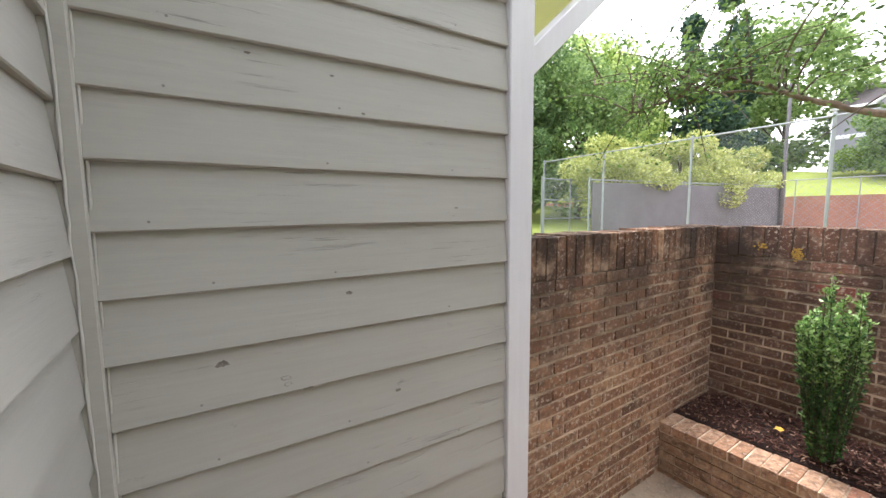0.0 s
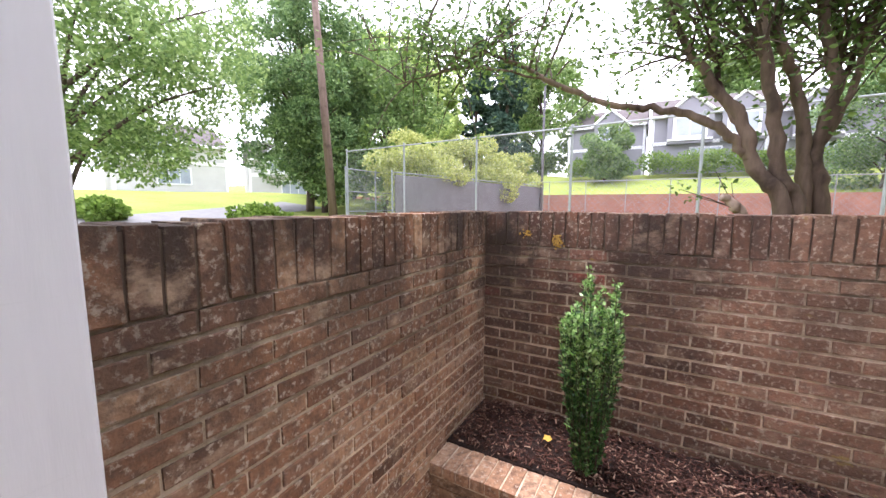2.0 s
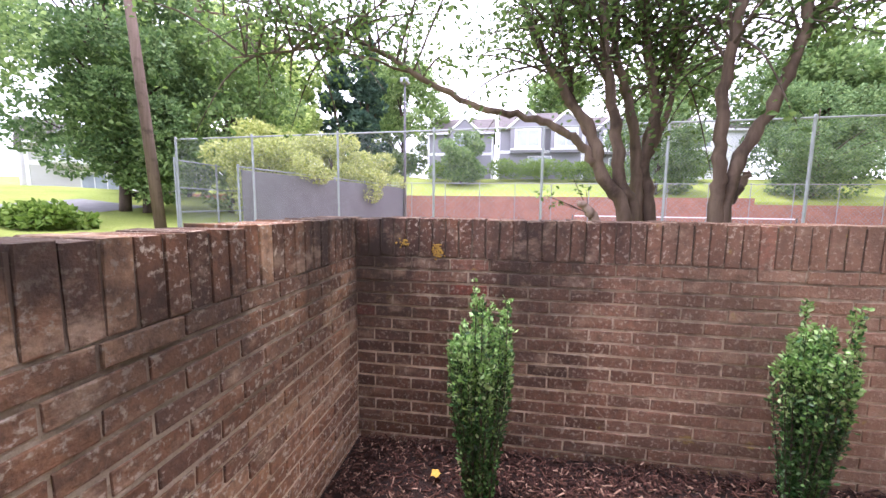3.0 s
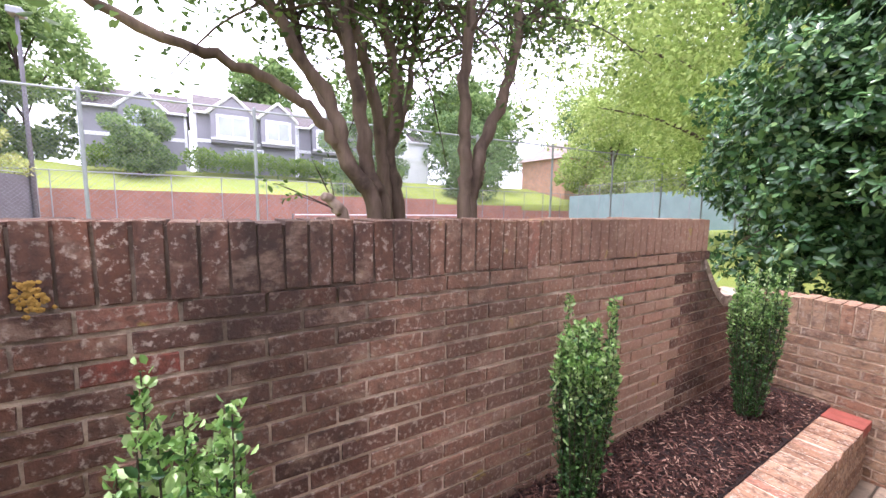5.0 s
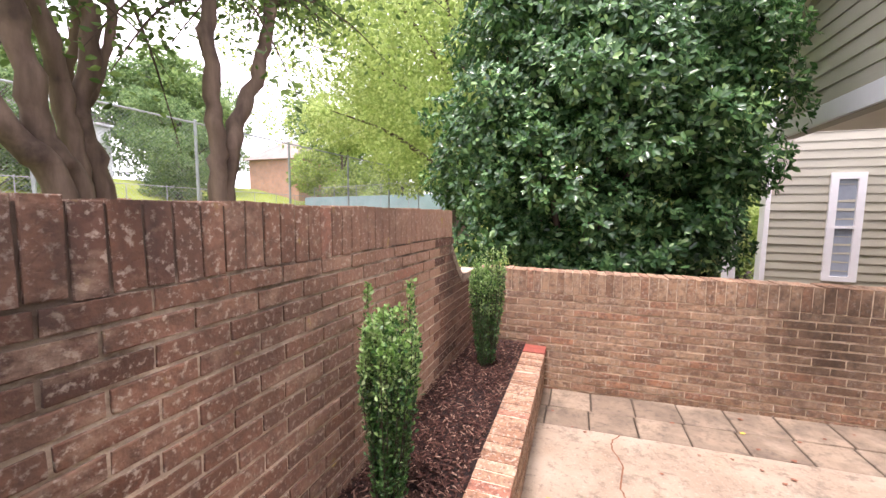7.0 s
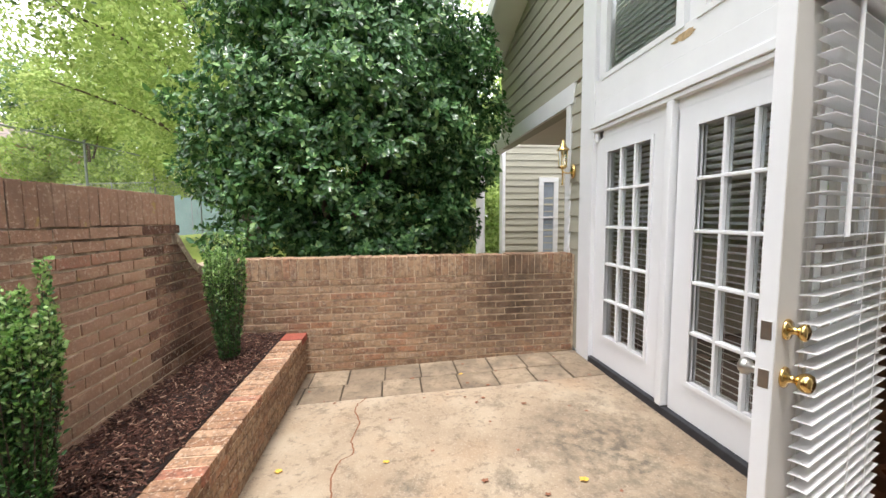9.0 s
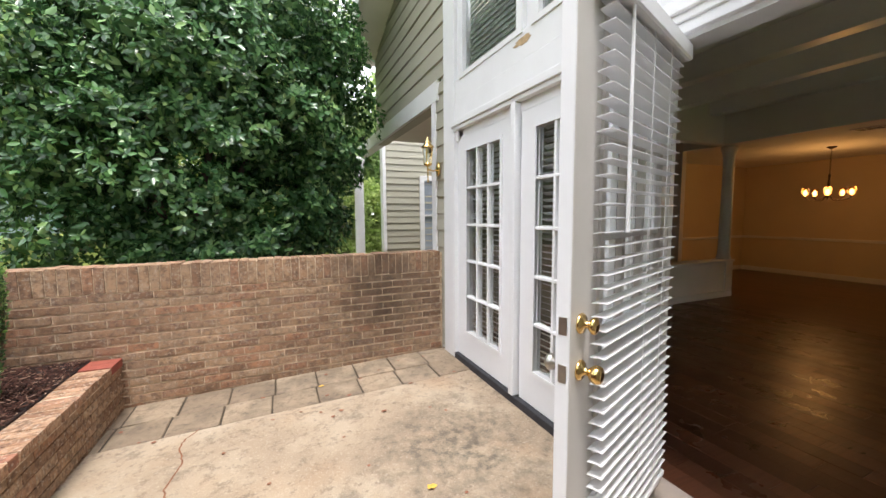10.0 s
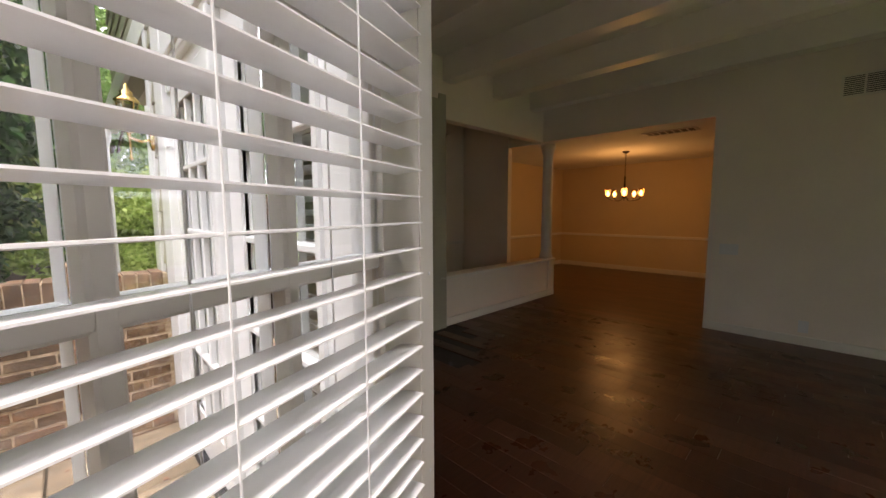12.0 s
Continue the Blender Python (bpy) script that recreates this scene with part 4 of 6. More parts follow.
for r, (y0, y1) in enumerate(((YE + 0.006, -2.55), (-2.542, -2.242))):
    x = XF - 0.05 + 0.02 * r
    while x < XP - 0.03:
        w = min(0.331, XP + 0.012 - x)
        bm = boxed(x + 0.004, x + w - 0.004, y0, y1, -0.06, 0.0, 0.006)
        lift, tip = rng.uniform(-0.004, 0.003), rng.normal(0, 0.008)
        for v in bm.verts:
            v.co.z += patio_z(v.co.x, v.co.y) + lift + tip * (v.co.x - x - 0.15)
            v.co.x += rng.normal(0, 0.0015)
            v.co.y += rng.normal(0, 0.0015)
        part("paver", bm, M_paver, pav)
        x += 0.335
# soil and grit in the open joints
box_top = bmesh.new()
rows = []
for i in range(13):
    x = XF - 0.05 + (XP + 0.05 - XF) * i / 12
    rows.append([box_top.verts.new((x, y, patio_z(x, y) - 0.009)) for y in (YE, -2.56, -2.236)])
for a, b in zip(rows, rows[1:]):
    for j in range(2):
        box_top.faces.new((a[j], b[j], b[j + 1], a[j + 1]))
part("joint_fill", box_top, M_joint, pav, "dark soil in the joints")

# ---- planter ----
bm = boxed(XP + 0.010, XP + 0.185, YE, YW, -0.25, ZP - 0.07)
box(bm, XP - 0.004, XP + 0.187, YE + 0.22, YW, ZP - 0.07, ZP - 0.006)
planter = solid("planter_wall", bm, M_mortar_e, "low brick planter edge with a header-brick cap", "planter", kind="structure")
bm = boxed(XP + 0.18, XN + 0.01, YE, YW + 0.01, -0.05, ZM - 0.035)
bed = solid("planting_bed", bm, M_soil, "dark soil under the bark mulch", "planting bed", kind="structure")

rng = np.random.default_rng(31)
n = 15000
cv, cf = [], []
for i in range(n):
    x = rng.uniform(XP + 0.19, XN - 0.005)
    y = rng.uniform(YE + 0.02, YW - 0.02)
    z = ZM - 0.040 + rng.uniform(0.0, 0.030) + 0.014 * math.sin(x * 9) * math.sin(y * 5) + 0.03 * max(0.0, x - 3.1)
    l, w, h = 0.010 + 0.045 * rng.uniform() ** 2, rng.uniform(0.003, 0.010), rng.uniform(0.0015, 0.005)
    m = Matrix.Translation((x, y, z)) @ Euler((rng.normal(0, 0.35), rng.normal(0, 0.35), rng.uniform(0, 6.28))).to_matrix().to_4x4()
    b = len(cv)
    for sx, sy, sz in ((-1, -1, -1), (1, -0.6, -1), (1, 0.6, -1), (-1, 1, -1), (-0.9, -0.8, 1), (0.85, -0.4, 1), (0.9, 0.5, 1), (-0.8, 0.8, 1)):
        cv.append(m @ Vector((sx * l / 2, sy * w / 2, sz * h / 2)))
    cf += [(b + 0, b + 1, b + 5, b + 4), (b + 1, b + 2, b + 6, b + 5), (b + 2, b + 3, b + 7, b + 6), (b + 3, b + 0, b + 4, b + 7), (b + 4, b + 5, b + 6, b + 7)]
me = bpy.data.meshes.new("mulch_chips")
me.from_pydata(cv, [], cf)
me.materials.append(M_mulch)
for p in me.polygons:
    p.use_smooth = False
tagged(new("bark_mulch", me), "dark red-brown shredded bark mulch", "mulch", kind="stuff")


# ---- upright evergreen shrubs ----
def shrub(name, x, y, h, w, seed, label):
    """A narrow vase of many upright stems, dark below, with fresh pale growth on the upper third."""
    rng = np.random.default_rng(seed)
    t = thing(name, (x, y, ZM - 0.03), label, "shrub", "shrubs in the planter")
    z0 = ZM - 0.04
    pts, dirs, tip_p, tip_d = [], [], [], []
    for i in range(60):
        a, r = rng.uniform(0, 6.28), math.sqrt(rng.uniform(0, 1))
        top = h * (0.97 - 0.10 * r * r - rng.uniform(0, 0.17))
        if rng.uniform() < 0.09:
            top = h * rng.uniform(0.97, 1.07)
        bx, by = 0.05 * math.cos(a) * r, 0.05 * math.sin(a) * r
        mx, my = w * 0.50 * r * math.cos(a), w * 0.50 * r * math.sin(a)
        stem = smooth_path([(x + bx, y + by, z0), (x + mx * 0.62, y + my * 0.62, z0 + top * 0.30), (x + mx * 0.95, y + my * 0.95, z0 + top * 0.70), (x + mx * 1.02, y + my * 1.02, z0 + top)], 4)
        bm = bmesh.new()
        tube(bm, stem, [0.0035 - 0.0022 * k2 / (len(stem) - 1) for k2 in range(len(stem))], 4)
        part("stem", bm, M_bark_far, t)
        for k2 in range(210):
            g = rng.uniform(0.05, 1.0) ** 0.8
            f = g * (len(stem) - 1.001)
            q = stem[int(f)].lerp(stem[int(f) + 1], f % 1)
            d = Vector((rng.normal(), rng.normal(), rng.uniform(0.3, 1.6)))
            tgt = (tip_p, tip_d) if rng.uniform() < 0.03 + 0.8 * max(0.0, g - 0.52) / 0.48 else (pts, dirs)
            tgt[0].append(q + Vector(rng.normal(0, 0.007, 3)))
            tgt[1].append(d)
    child("foliage", leaves("foliage", pts, dirs, 0.019, 0.5, M_box, rng), t, "small glossy dark green leaves")
    child("new_growth", leaves("new_growth", tip_p, tip_d, 0.020, 0.55, M_box_tip, rng), t, "pale green tips")
    return t


shrub("upright_shrub", 2.865, 0.705, 0.92, 0.27, 51, "upright boxwood shrub with pale tips in the corner")
shrub("upright_shrub", 3.03, -0.63, 0.90, 0.235, 52, "narrow upright boxwood shrub in the middle of the bed")
shrub("upright_shrub", 2.98, -2.17, 0.92, 0.26, 53, "narrow upright boxwood shrub near the low wall")


# ---- fallen leaves ----
M_yellow = plain("yellow_leaf", (0.58, 0.36, 0.06), 0.7, vary=0.2, scale=40)
M_brownleaf = plain("brown_leaf", (0.22, 0.09, 0.05), 0.8, vary=0.3, scale=40)
rng = np.random.default_rng(8)
spots = [(2.427, -1.391, 0.028, 1), (1.81, -1.365, 0.022, 1), (1.15, -2.52, 0.024, 1), (0.75, -1.02, 0.03, 1), (2.98, 0.92, 0.034, 1)]
for i in range(46):
    spots.append((rng.uniform(0.0, 2.5), rng.uniform(-2.8, 0.2), rng.uniform(0.012, 0.026), 0))
for x, y, s, yel in spots:
    bm = bmesh.new()
    a0 = rng.uniform(0, 6.28)
    ring = [bm.verts.new((x + s * math.cos(a0 + a) * (1.0 if k2 % 2 else 0.72), y + 0.75 * s * math.sin(a0 + a) * (1.0 if k2 % 2 else 0.7), (ZM if x > 2.7 else 0.002 + patio_z(x, y)) + 0.004 + 0.25 * s * abs(math.sin(a * 1.5)))) for k2, a in enumerate(2 * math.pi * j / 10 for j in range(10))]
    c = bm.verts.new((x, y, (ZM if x > 2.7 else 0.002 + patio_z(x, y)) + 0.003))
    for j in range(10):
        bm.faces.new((c, ring[j], ring[(j + 1) % 10]))
    solid("fallen_leaf", bm, M_yellow if yel else M_brownleaf, "yellow fallen leaf lying flat" if yel else "dry brown leaf scrap on the patio", "leaf", "fallen leaves")

# ---- indoors ----
bm = boxed(-9.2, XB, -2.95, 2.6, -0.1, ZI - 0.012)
box(bm, -9.2, -2.7, -6.6, -2.95, -0.1, ZI - 0.012)
ifl = solid("floor_indoor", bm, M_black, "dark stained hardwood floor with a low sheen", "wood floor", kind="structure")
rng = np.random.default_rng(77)
rest = bmesh.new()
count = 0
for i in range(44):
    xa = XB - 0.01 - 0.127 * (i + 1)
    y = -6.4 + rng.uniform(0, 0.8)
    while y < 2.4:
        l = rng.uniform(0.4, 1.15)
        if y < -2.9 and xa > -2.9:
            y += l
            continue
        if xa > -4.4 and -3.2 < y < 1.5 and count < 300:
            part("plank", boxed(xa, xa + 0.1255, y, y + l - 0.002, ZI - 0.03, ZI + rng.uniform(-0.0006, 0.0006), 0.0012), M_floor, ifl)
            count += 1
        else:
            box(rest, xa, xa + 0.1255, y, y + l - 0.002, ZI - 0.03, ZI)
        y += l
for i in range(28):
    xa = XB - 0.01 - 0.127 * (i + 45)
    y = -6.4 + rng.uniform(0, 0.8)
    while y < 2.4:
        l = rng.uniform(0.4, 1.15)
        box(rest, xa, xa + 0.1255, y, y + l - 0.002, ZI - 0.03, ZI)
        y += l
k = Mat("dark_hardwood_far", 0.28, 0, 0.5)
c = k.ramp(k.island(), [(0, (0.046, 0.015, 0.008)), (0.5, (0.078, 0.027, 0.014)), (1, (0.115, 0.043, 0.023))])
k.colour(c).bump(k.noise(9, 7, (0.35, 6, 1)), 0.0012)
tagged(part("planks", rest, k.m, ifl), kind="stuff")


def room_wall(name, label, bm, mat=None):
    return solid(name, bm, mat or M_iwall, label, "wall", kind="structure")


XC = -4.734
bm = boxed(XC - 0.12, XC, -0.82, 2.6, 0, CEIL)
box(bm, XC - 0.12, XC, -2.98, -0.82, 2.41, CEIL)
room_wall("wall_living_end", "beige painted living room wall with an opening to the dining room", bm)
# side wall left open for an invented, unseen window that brings in daylight
bm = boxed(-9.2, -3.5, 2.45, 2.6, 0, CEIL)
box(bm, -1.3, XB, 2.45, 2.6, 0, CEIL)
box(bm, -3.5, -1.3, 2.45, 2.6, 0, 0.35)
box(bm, -3.5, -1.3, 2.45, 2.6, 2.35, CEIL)
room_wall("wall_living_side", "beige painted living room side wall with an added unseen window", bm)
sw = thing("window_side_fill", (-2.4, 2.52, 0.55), "unseen white framed window added to light the living room", "window", kind="structure")
fr = bmesh.new()
for a, b, c2, e in ((-3.5, -3.43, 0.35, 2.35), (-1.37, -1.3, 0.35, 2.35), (-3.43, -1.37, 0.35, 0.42), (-3.43, -1.37, 2.28, 2.35), (-2.43, -2.37, 0.42, 2.28)):
    box(fr, a, b, 2.48, 2.56, c2, e)
part("window_frame", fr, M_itrim, sw)
part("window_sill", boxed(-3.56, -1.24, 2.40, 2.45, 0.31, 0.348, 0.004), M_itrim, sw)
for a, b in ((-3.43, -2.43), (-2.37, -1.37)):
    part("pane", boxed(a, b, 2.518, 2.522, 0.42, 2.28), M_glass, sw).visible_shadow = False
bm = boxed(XC, XB, -3.04, -2.92, 2.41, CEIL)
box(bm, -5.12, -2.6, -3.06, -2.94, 0, 0.63)
box(bm, -2.6, XB, -3.015, -2.92, 0, 2.41)
half = room_wall("half_wall", "beige half wall with a white cap below a beam", bm)
part("cap", boxed(-5.16, -2.6, -3.10, -2.90, 0.63, 0.665, 0.006), M_itrim, half)
part("baseboard", boxed(-5.13, XB, -2.94, -2.905, ZI, ZI + 0.09, 0.003), M_itrim, half)
part("end_panel", boxed(-5.15, -4.98, -3.08, -2.92, ZI, 0.63, 0.004), M_itrim, half)
bm = bmesh.new()
spun(bm, [(0.10, 0.665), (0.10, 0.70), (0.085, 0.73), (0.082, 0.78), (0.074, 2.24), (0.085, 2.28), (0.10, 2.33), (0.11, 2.36), (0.11, 2.41)], (-5.03, -3.0, 0), 24)
part("column", bm, M_itrim, half, "white round column", True)
bm = boxed(-9.3, XB, -3.04, 2.6, CEIL, CEIL + 0.12)
box(bm, -9.3, -2.7, -6.6, -3.04, CEIL, CEIL + 0.12)
solid("ceiling_living", bm, M_iceil, "pale painted ceiling", "ceiling", kind="structure")
for i, x in enumerate((-0.95, -1.85, -2.75, -3.62, -4.45)):
    bm = boxed(x - 0.08, x + 0.08, -2.92, 2.45, BEAM, CEIL, 0.004)
    solid("ceiling_beam", bm, M_beam, "painted ceiling beam across the living room", "beam", "ceiling beams", "structure")
bm = boxed(-9.2, XC - 0.12, -4.7, 2.6, 2.42, 2.55)
solid("ceiling_dining", bm, M_iceil, "warm lit dining room ceiling", "ceiling", kind="structure")
bm = boxed(-8.62, -8.5, -4.72, 2.6, 0, 2.42)
box(bm, -8.5, -5.95, -4.72, -4.6, 0, 2.42)
box(bm, -5.95, -4.95, -4.72, -4.6, 2.3, 2.42)
din = room_wall("wall_dining", "warm cream dining room walls with a chair rail", bm, M_dwall)
part("chair_rail", boxed(-8.5, -8.475, -4.6, 2.4, 0.82, 0.875, 0.006), M_itrim, din)
part("chair_rail", boxed(-8.475, -6.05, -4.6, -4.575, 0.82, 0.875, 0.006), M_itrim, din)
part("baseboard", boxed(-8.5, -8.484, -4.6, 2.4, ZI, ZI + 0.10, 0.003), M_itrim, din)
part("baseboard", boxed(-8.484, -6.05, -4.6, -4.584, ZI, ZI + 0.10, 0.003), M_itrim, din)
part("opening_casing", boxed(-6.04, -5.95, -4.60, -4.575, ZI, 2.35, 0.004), M_itrim, din)
bm = boxed(-6.6, -4.72, 0.6, 0.72, 0, 2.42)
room_wall("wall_dining_side", "cream dining room side wall", bm, M_dwall)
bm = boxed(-9.2, -2.7, -6.6, -6.45, 0, CEIL)
box(bm, -9.2, -9.05, -6.6, 2.6, 0, CEIL)
box(bm, -2.85, -2.75, -6.6, -3.06, 0, CEIL)
box(bm, -4.95, -2.85, -4.72, -4.6, 0, CEIL)
box(bm, -4.95, -4.83, -4.72, -4.6, 2.42, CEIL)
box(bm, -4.95, -4.85, -4.6, -3.62, 0, CEIL)
hall = room_wall("wall_hall", "dim beige hall walls beyond the half wall", bm)
part("chair_rail", boxed(-4.95, -2.85, -4.6, -4.575, 0.82, 0.875, 0.005), M_itrim, hall)
part("baseboard", boxed(-4.95, -2.85, -4.6, -4.585, ZI, ZI + 0.1, 0.003), M_itrim, hall)
hd = thing("door_hall", (-6.2, -6.44, ZI), "dark hall door in a white casing", "door", kind="structure")
part("leaf", boxed(-6.7, -5.85, -6.445, -6.40, ZI, 2.1, 0.004), M_idark, hd)
part("casing", boxed(-6.80, -6.705, -6.445, -6.39, ZI, 2.2, 0.004), M_itrim, hd)
part("knob", boxed(-5.96, -5.92, -6.40, -6.35, 1.02, 1.06, 0.012, 2), M_brass, hd)
st = thing("stair_balustrade", (-3.6, -4.5, 2.0), "dark stair balusters under a sloping rail", "balustrade")
for i in range(8):
    x = -3.45 - 0.11 * i
    bm = bmesh.new()
    tube(bm, [(x, -4.53, 2.06 + 0.075 * i), (x, -4.52, 2.98)], [0.016, 0.016], 8)
    part("baluster", bm, M_idark, st)
bm = bmesh.new()
vs = [bm.verts.new(p) for y in (-4.58, -4.48) for p in ((-2.9, y, 1.59), (-4.4, y, 2.62), (-4.4, y, 2.74), (-2.9, y, 1.71))]
for f in ((0, 1, 2, 3), (7, 6, 5, 4), (0, 4, 5, 1), (1, 5, 6, 2), (2, 6, 7, 3), (3, 7, 4, 0)):
    bm.faces.new([vs[q] for q in f])
part("stringer", bm, M_iwall, st)
solid("baseboard", boxed(XC, XC + 0.016, -0.82, 2.45, ZI, ZI + 0.09, 0.003), M_itrim, "white painted baseboard", "baseboard", kind="structure")


def plate(name, label, cat, y, z, w, h, toggles):
    t = thing(name, (XC, y, z), label, cat)
    part("plate", boxed(XC, XC + 0.006, y - w / 2, y + w / 2, z - h / 2, z + h / 2, 0.002), M_hwhite, t)
    for i in range(toggles):
        yy = y + (i - (toggles - 1) / 2) * 0.046
        part("toggle", boxed(XC + 0.006, XC + 0.016, yy - 0.005, yy + 0.005, z - 0.004, z + 0.016, 0.0015), M_hwhite, t)
    if not toggles:
        for dz in (-0.02, 0.02):
            part("socket", boxed(XC + 0.006, XC + 0.0085, y - 0.016, y + 0.016, z + dz - 0.013, z + dz + 0.013, 0.003), M_hwhite, t)
    return t


plate("light_switch", "white three-gang wall switch plate", "switch", -0.63, 0.985, 0.165, 0.115, 3)
plate("wall_outlet", "white wall socket above the baseboard", "outlet", 0.0, 0.265, 0.075, 0.118, 0)
v = thing("wall_vent", (XC, 0.25, 2.5), "white framed return-air vent high on the wall", "vent")
fr = bmesh.new()
for a, b, c2, e in ((0.10, 0.12, 2.40, 2.60), (0.38, 0.40, 2.40, 2.60), (0.12, 0.38, 2.40, 2.42), (0.12, 0.38, 2.58, 2.60), (0.243, 0.257, 2.42, 2.58)):
    box(fr, XC, XC + 0.012, a, b, c2, e)
part("frame", fr, M_itrim, v)
part("backing", boxed(XC, XC + 0.002, 0.12, 0.38, 2.42, 2.58), M_black, v)
for i in range(9):
    part("slat", boxed(XC + 0.003, XC + 0.010, 0.12, 0.38, 2.428 + i * 0.017, 2.436 + i * 0.017, 0.001), M_itrim, v)
cvn = thing("ceiling_vent", (-5.6, -1.5, 2.42), "dark slotted ceiling vent in the dining room", "vent")
fr = bmesh.new()
for a, b, c2, e in ((-5.42, -5.18, -1.72, -1.70), (-5.42, -5.18, -1.12, -1.10), (-5.42, -5.40, -1.70, -1.12), (-5.20, -5.18, -1.70, -1.12)):
    box(fr, a, b, c2, e, 2.408, 2.42)
part("frame", fr, M_itrim, cvn)
for i in range(7):
    part("slat", boxed(-5.40, -5.20, -1.69 + i * 0.082, -1.64 + i * 0.082, 2.412, 2.419, 0.001), M_idark, cvn)

# chandelier
CX, CY = -6.6, -2.42
ch = thing("chandelier", (CX, CY, 2.42), "bronze chandelier with lit amber glass cups", "chandelier")
bm = bmesh.new()
spun(bm, [(0.06, 0), (0.062, -0.01), (0.03, -0.03), (0.008, -0.04)], (CX, CY, 2.42), 16)
part("canopy", bm, M_iron, ch, smooth=True)
for i in range(16):
    bm = bmesh.new()
    a = radians(90) * (i % 2)
    loop = [(CX + 0.010 * math.cos(q) * math.cos(a), CY + 0.010 * math.cos(q) * math.sin(a), 2.365 - 0.0235 * i + 0.016 * math.sin(q)) for q in (2 * math.pi * j / 10 for j in range(11))]
    tube(bm, loop, [0.0022] * 11, 5, False)
    part("chain_link", bm, M_iron, ch)
bm = bmesh.new()
spun(bm, [(0.008, 2.0), (0.016, 1.97), (0.012, 1.92), (0.018, 1.85), (0.012, 1.72), (0.03, 1.66), (0.012, 1.62), (0.004, 1.58)], (CX, CY, 0), 12)
part("stem", bm, M_iron, ch, smooth=True)
lamps = []
for i in range(5):
    a = 2 * math.pi * i / 5 + 0.35
    ux, uy = math.cos(a), math.sin(a)
    bm = bmesh.new()
    tube(bm, smooth_path([(CX + 0.01 * ux, CY + 0.01 * uy, 1.66), (CX + 0.12 * ux, CY + 0.12 * uy, 1.58), (CX + 0.24 * ux, CY + 0.24 * uy, 1.60), (CX + 0.27 * ux, CY + 0.27 * uy, 1.64)], 5), [0.007] * 16, 7)
    part("arm", bm, M_iron, ch, smooth=True)
    bm = bmesh.new()
    spun(bm, [(0.022, 0), (0.03, 0.012), (0.012, 0.02)], (CX + 0.27 * ux, CY + 0.27 * uy, 1.63), 12)
    part("cup", bm, M_iron, ch, smooth=True)
    bm = bmesh.new()
    rings = []
    for r, z in ((0.028, 1.65), (0.045, 1.68), (0.050, 1.73), (0.043, 1.78)):
        rings.append([bm.verts.new((CX + 0.27 * ux + r * math.cos(q), CY + 0.27 * uy + r * math.sin(q), z)) for q in (2 * math.pi * j / 14 for j in range(14))])
    for a1, b1 in zip(rings, rings[1:]):
        for j in range(14):
            bm.faces.new((a1[j], a1[(j + 1) % 14], b1[(j + 1) % 14], b1[j]))
    sh = part("shade", bm, M_shade, ch, "amber glass shade", True)
    sh.visible_shadow = False
    bm = bmesh.new()
    spun(bm, [(0.008, 1.66), (0.018, 1.69), (0.020, 1.71), (0.012, 1.735), (0.003, 1.75)], (CX + 0.27 * ux, CY + 0.27 * uy, 0), 10)
    part("bulb", bm, M_bulb, ch, "glowing bulb", True)
lamp = new("chandelier_light", bpy.data.lights.new("chandelier_light", "POINT"))
lamp.data.energy, lamp.data.color, lamp.data.shadow_soft_size = 4.8, (1.0, 0.50, 0.15), 0.25
lamp.location = (CX, CY, 1.80)

# ---- ground outside ----
def ground_z(x, y):
    def sm(a, b, t):
        t = max(0.0, min(1.0, (t - a) / (b - a)))
        return t * t * (3 - 2 * t)
    z = -0.16
    out = max(sm(3.44, 3.9, x), sm(1.70, 2.2, y))
    z += out * (0.55 + 0.16)
    z += sm(12.5, 14, x) * (-0.35) * sm(-60, -40, y) * (1 - sm(10, 13, y))
    z += sm(35.2, 47, x) * 2.6 + sm(35.0, 35.4, x) * 2.0
    if y > 10:
        z += sm(18, 45, math.hypot(x, y)) * 2.2 * sm(10, 20, y) * (1 - sm(28, 35.2, x))
    return z


def axis(lo, hi, near_lo, near_hi, step, grow=1.35):
    v = list(np.arange(near_lo, near_hi + 1e-6, step))
    a, s = near_lo, step
    while a > lo:
        s *= grow
        a -= s
        v.insert(0, a)
    a, s = near_hi, step
    while a < hi:
        s = min(s * grow, 400)
        a += s
        v.append(a)
    return v


xs = sorted(axis(-1500, 1500, -3, 4.5, 0.25, 1.25) + [12.4, 12.6, 13.6, 14.1, 34.9, 35.05, 35.2, 35.35, 35.5])
ys = axis(-1500, 1500, -4, 3, 0.25, 1.22)
gv = [(x, y, ground_z(x, y)) for y in ys for x in xs]
nx = len(xs)
gf = [(j * nx + i, j * nx + i + 1, (j + 1) * nx + i + 1, (j + 1) * nx + i) for j in range(len(ys) - 1) for i in range(nx - 1)]
me = bpy.data.meshes.new("ground")
me.from_pydata(gv, [], gf)
me.materials.append(M_lawn)
for p in me.polygons:
    p.use_smooth = True
tagged(new("ground", me), "green lawn rising towards the houses", "lawn", kind="structure")
solid("court_floor", boxed(13.9, 34.95, -60, 11.0, 0.0, 0.215), M_court, "red-brown tennis court surface", "tennis court", kind="structure")
bm = bmesh.new()
for y0, y1, zt in ((-19.0, 40, 2.45), (-30.5, -19.0, 1.95), (-60, -30.5, 1.45)):
    box(bm, 35.0, 35.35, y0, y1, 0, zt)
solid("retaining_wall", bm, M_retain, "red-brown retaining wall stepping down beyond the court", "retaining wall", kind="structure")
bm = bmesh.new()
nseg = 30
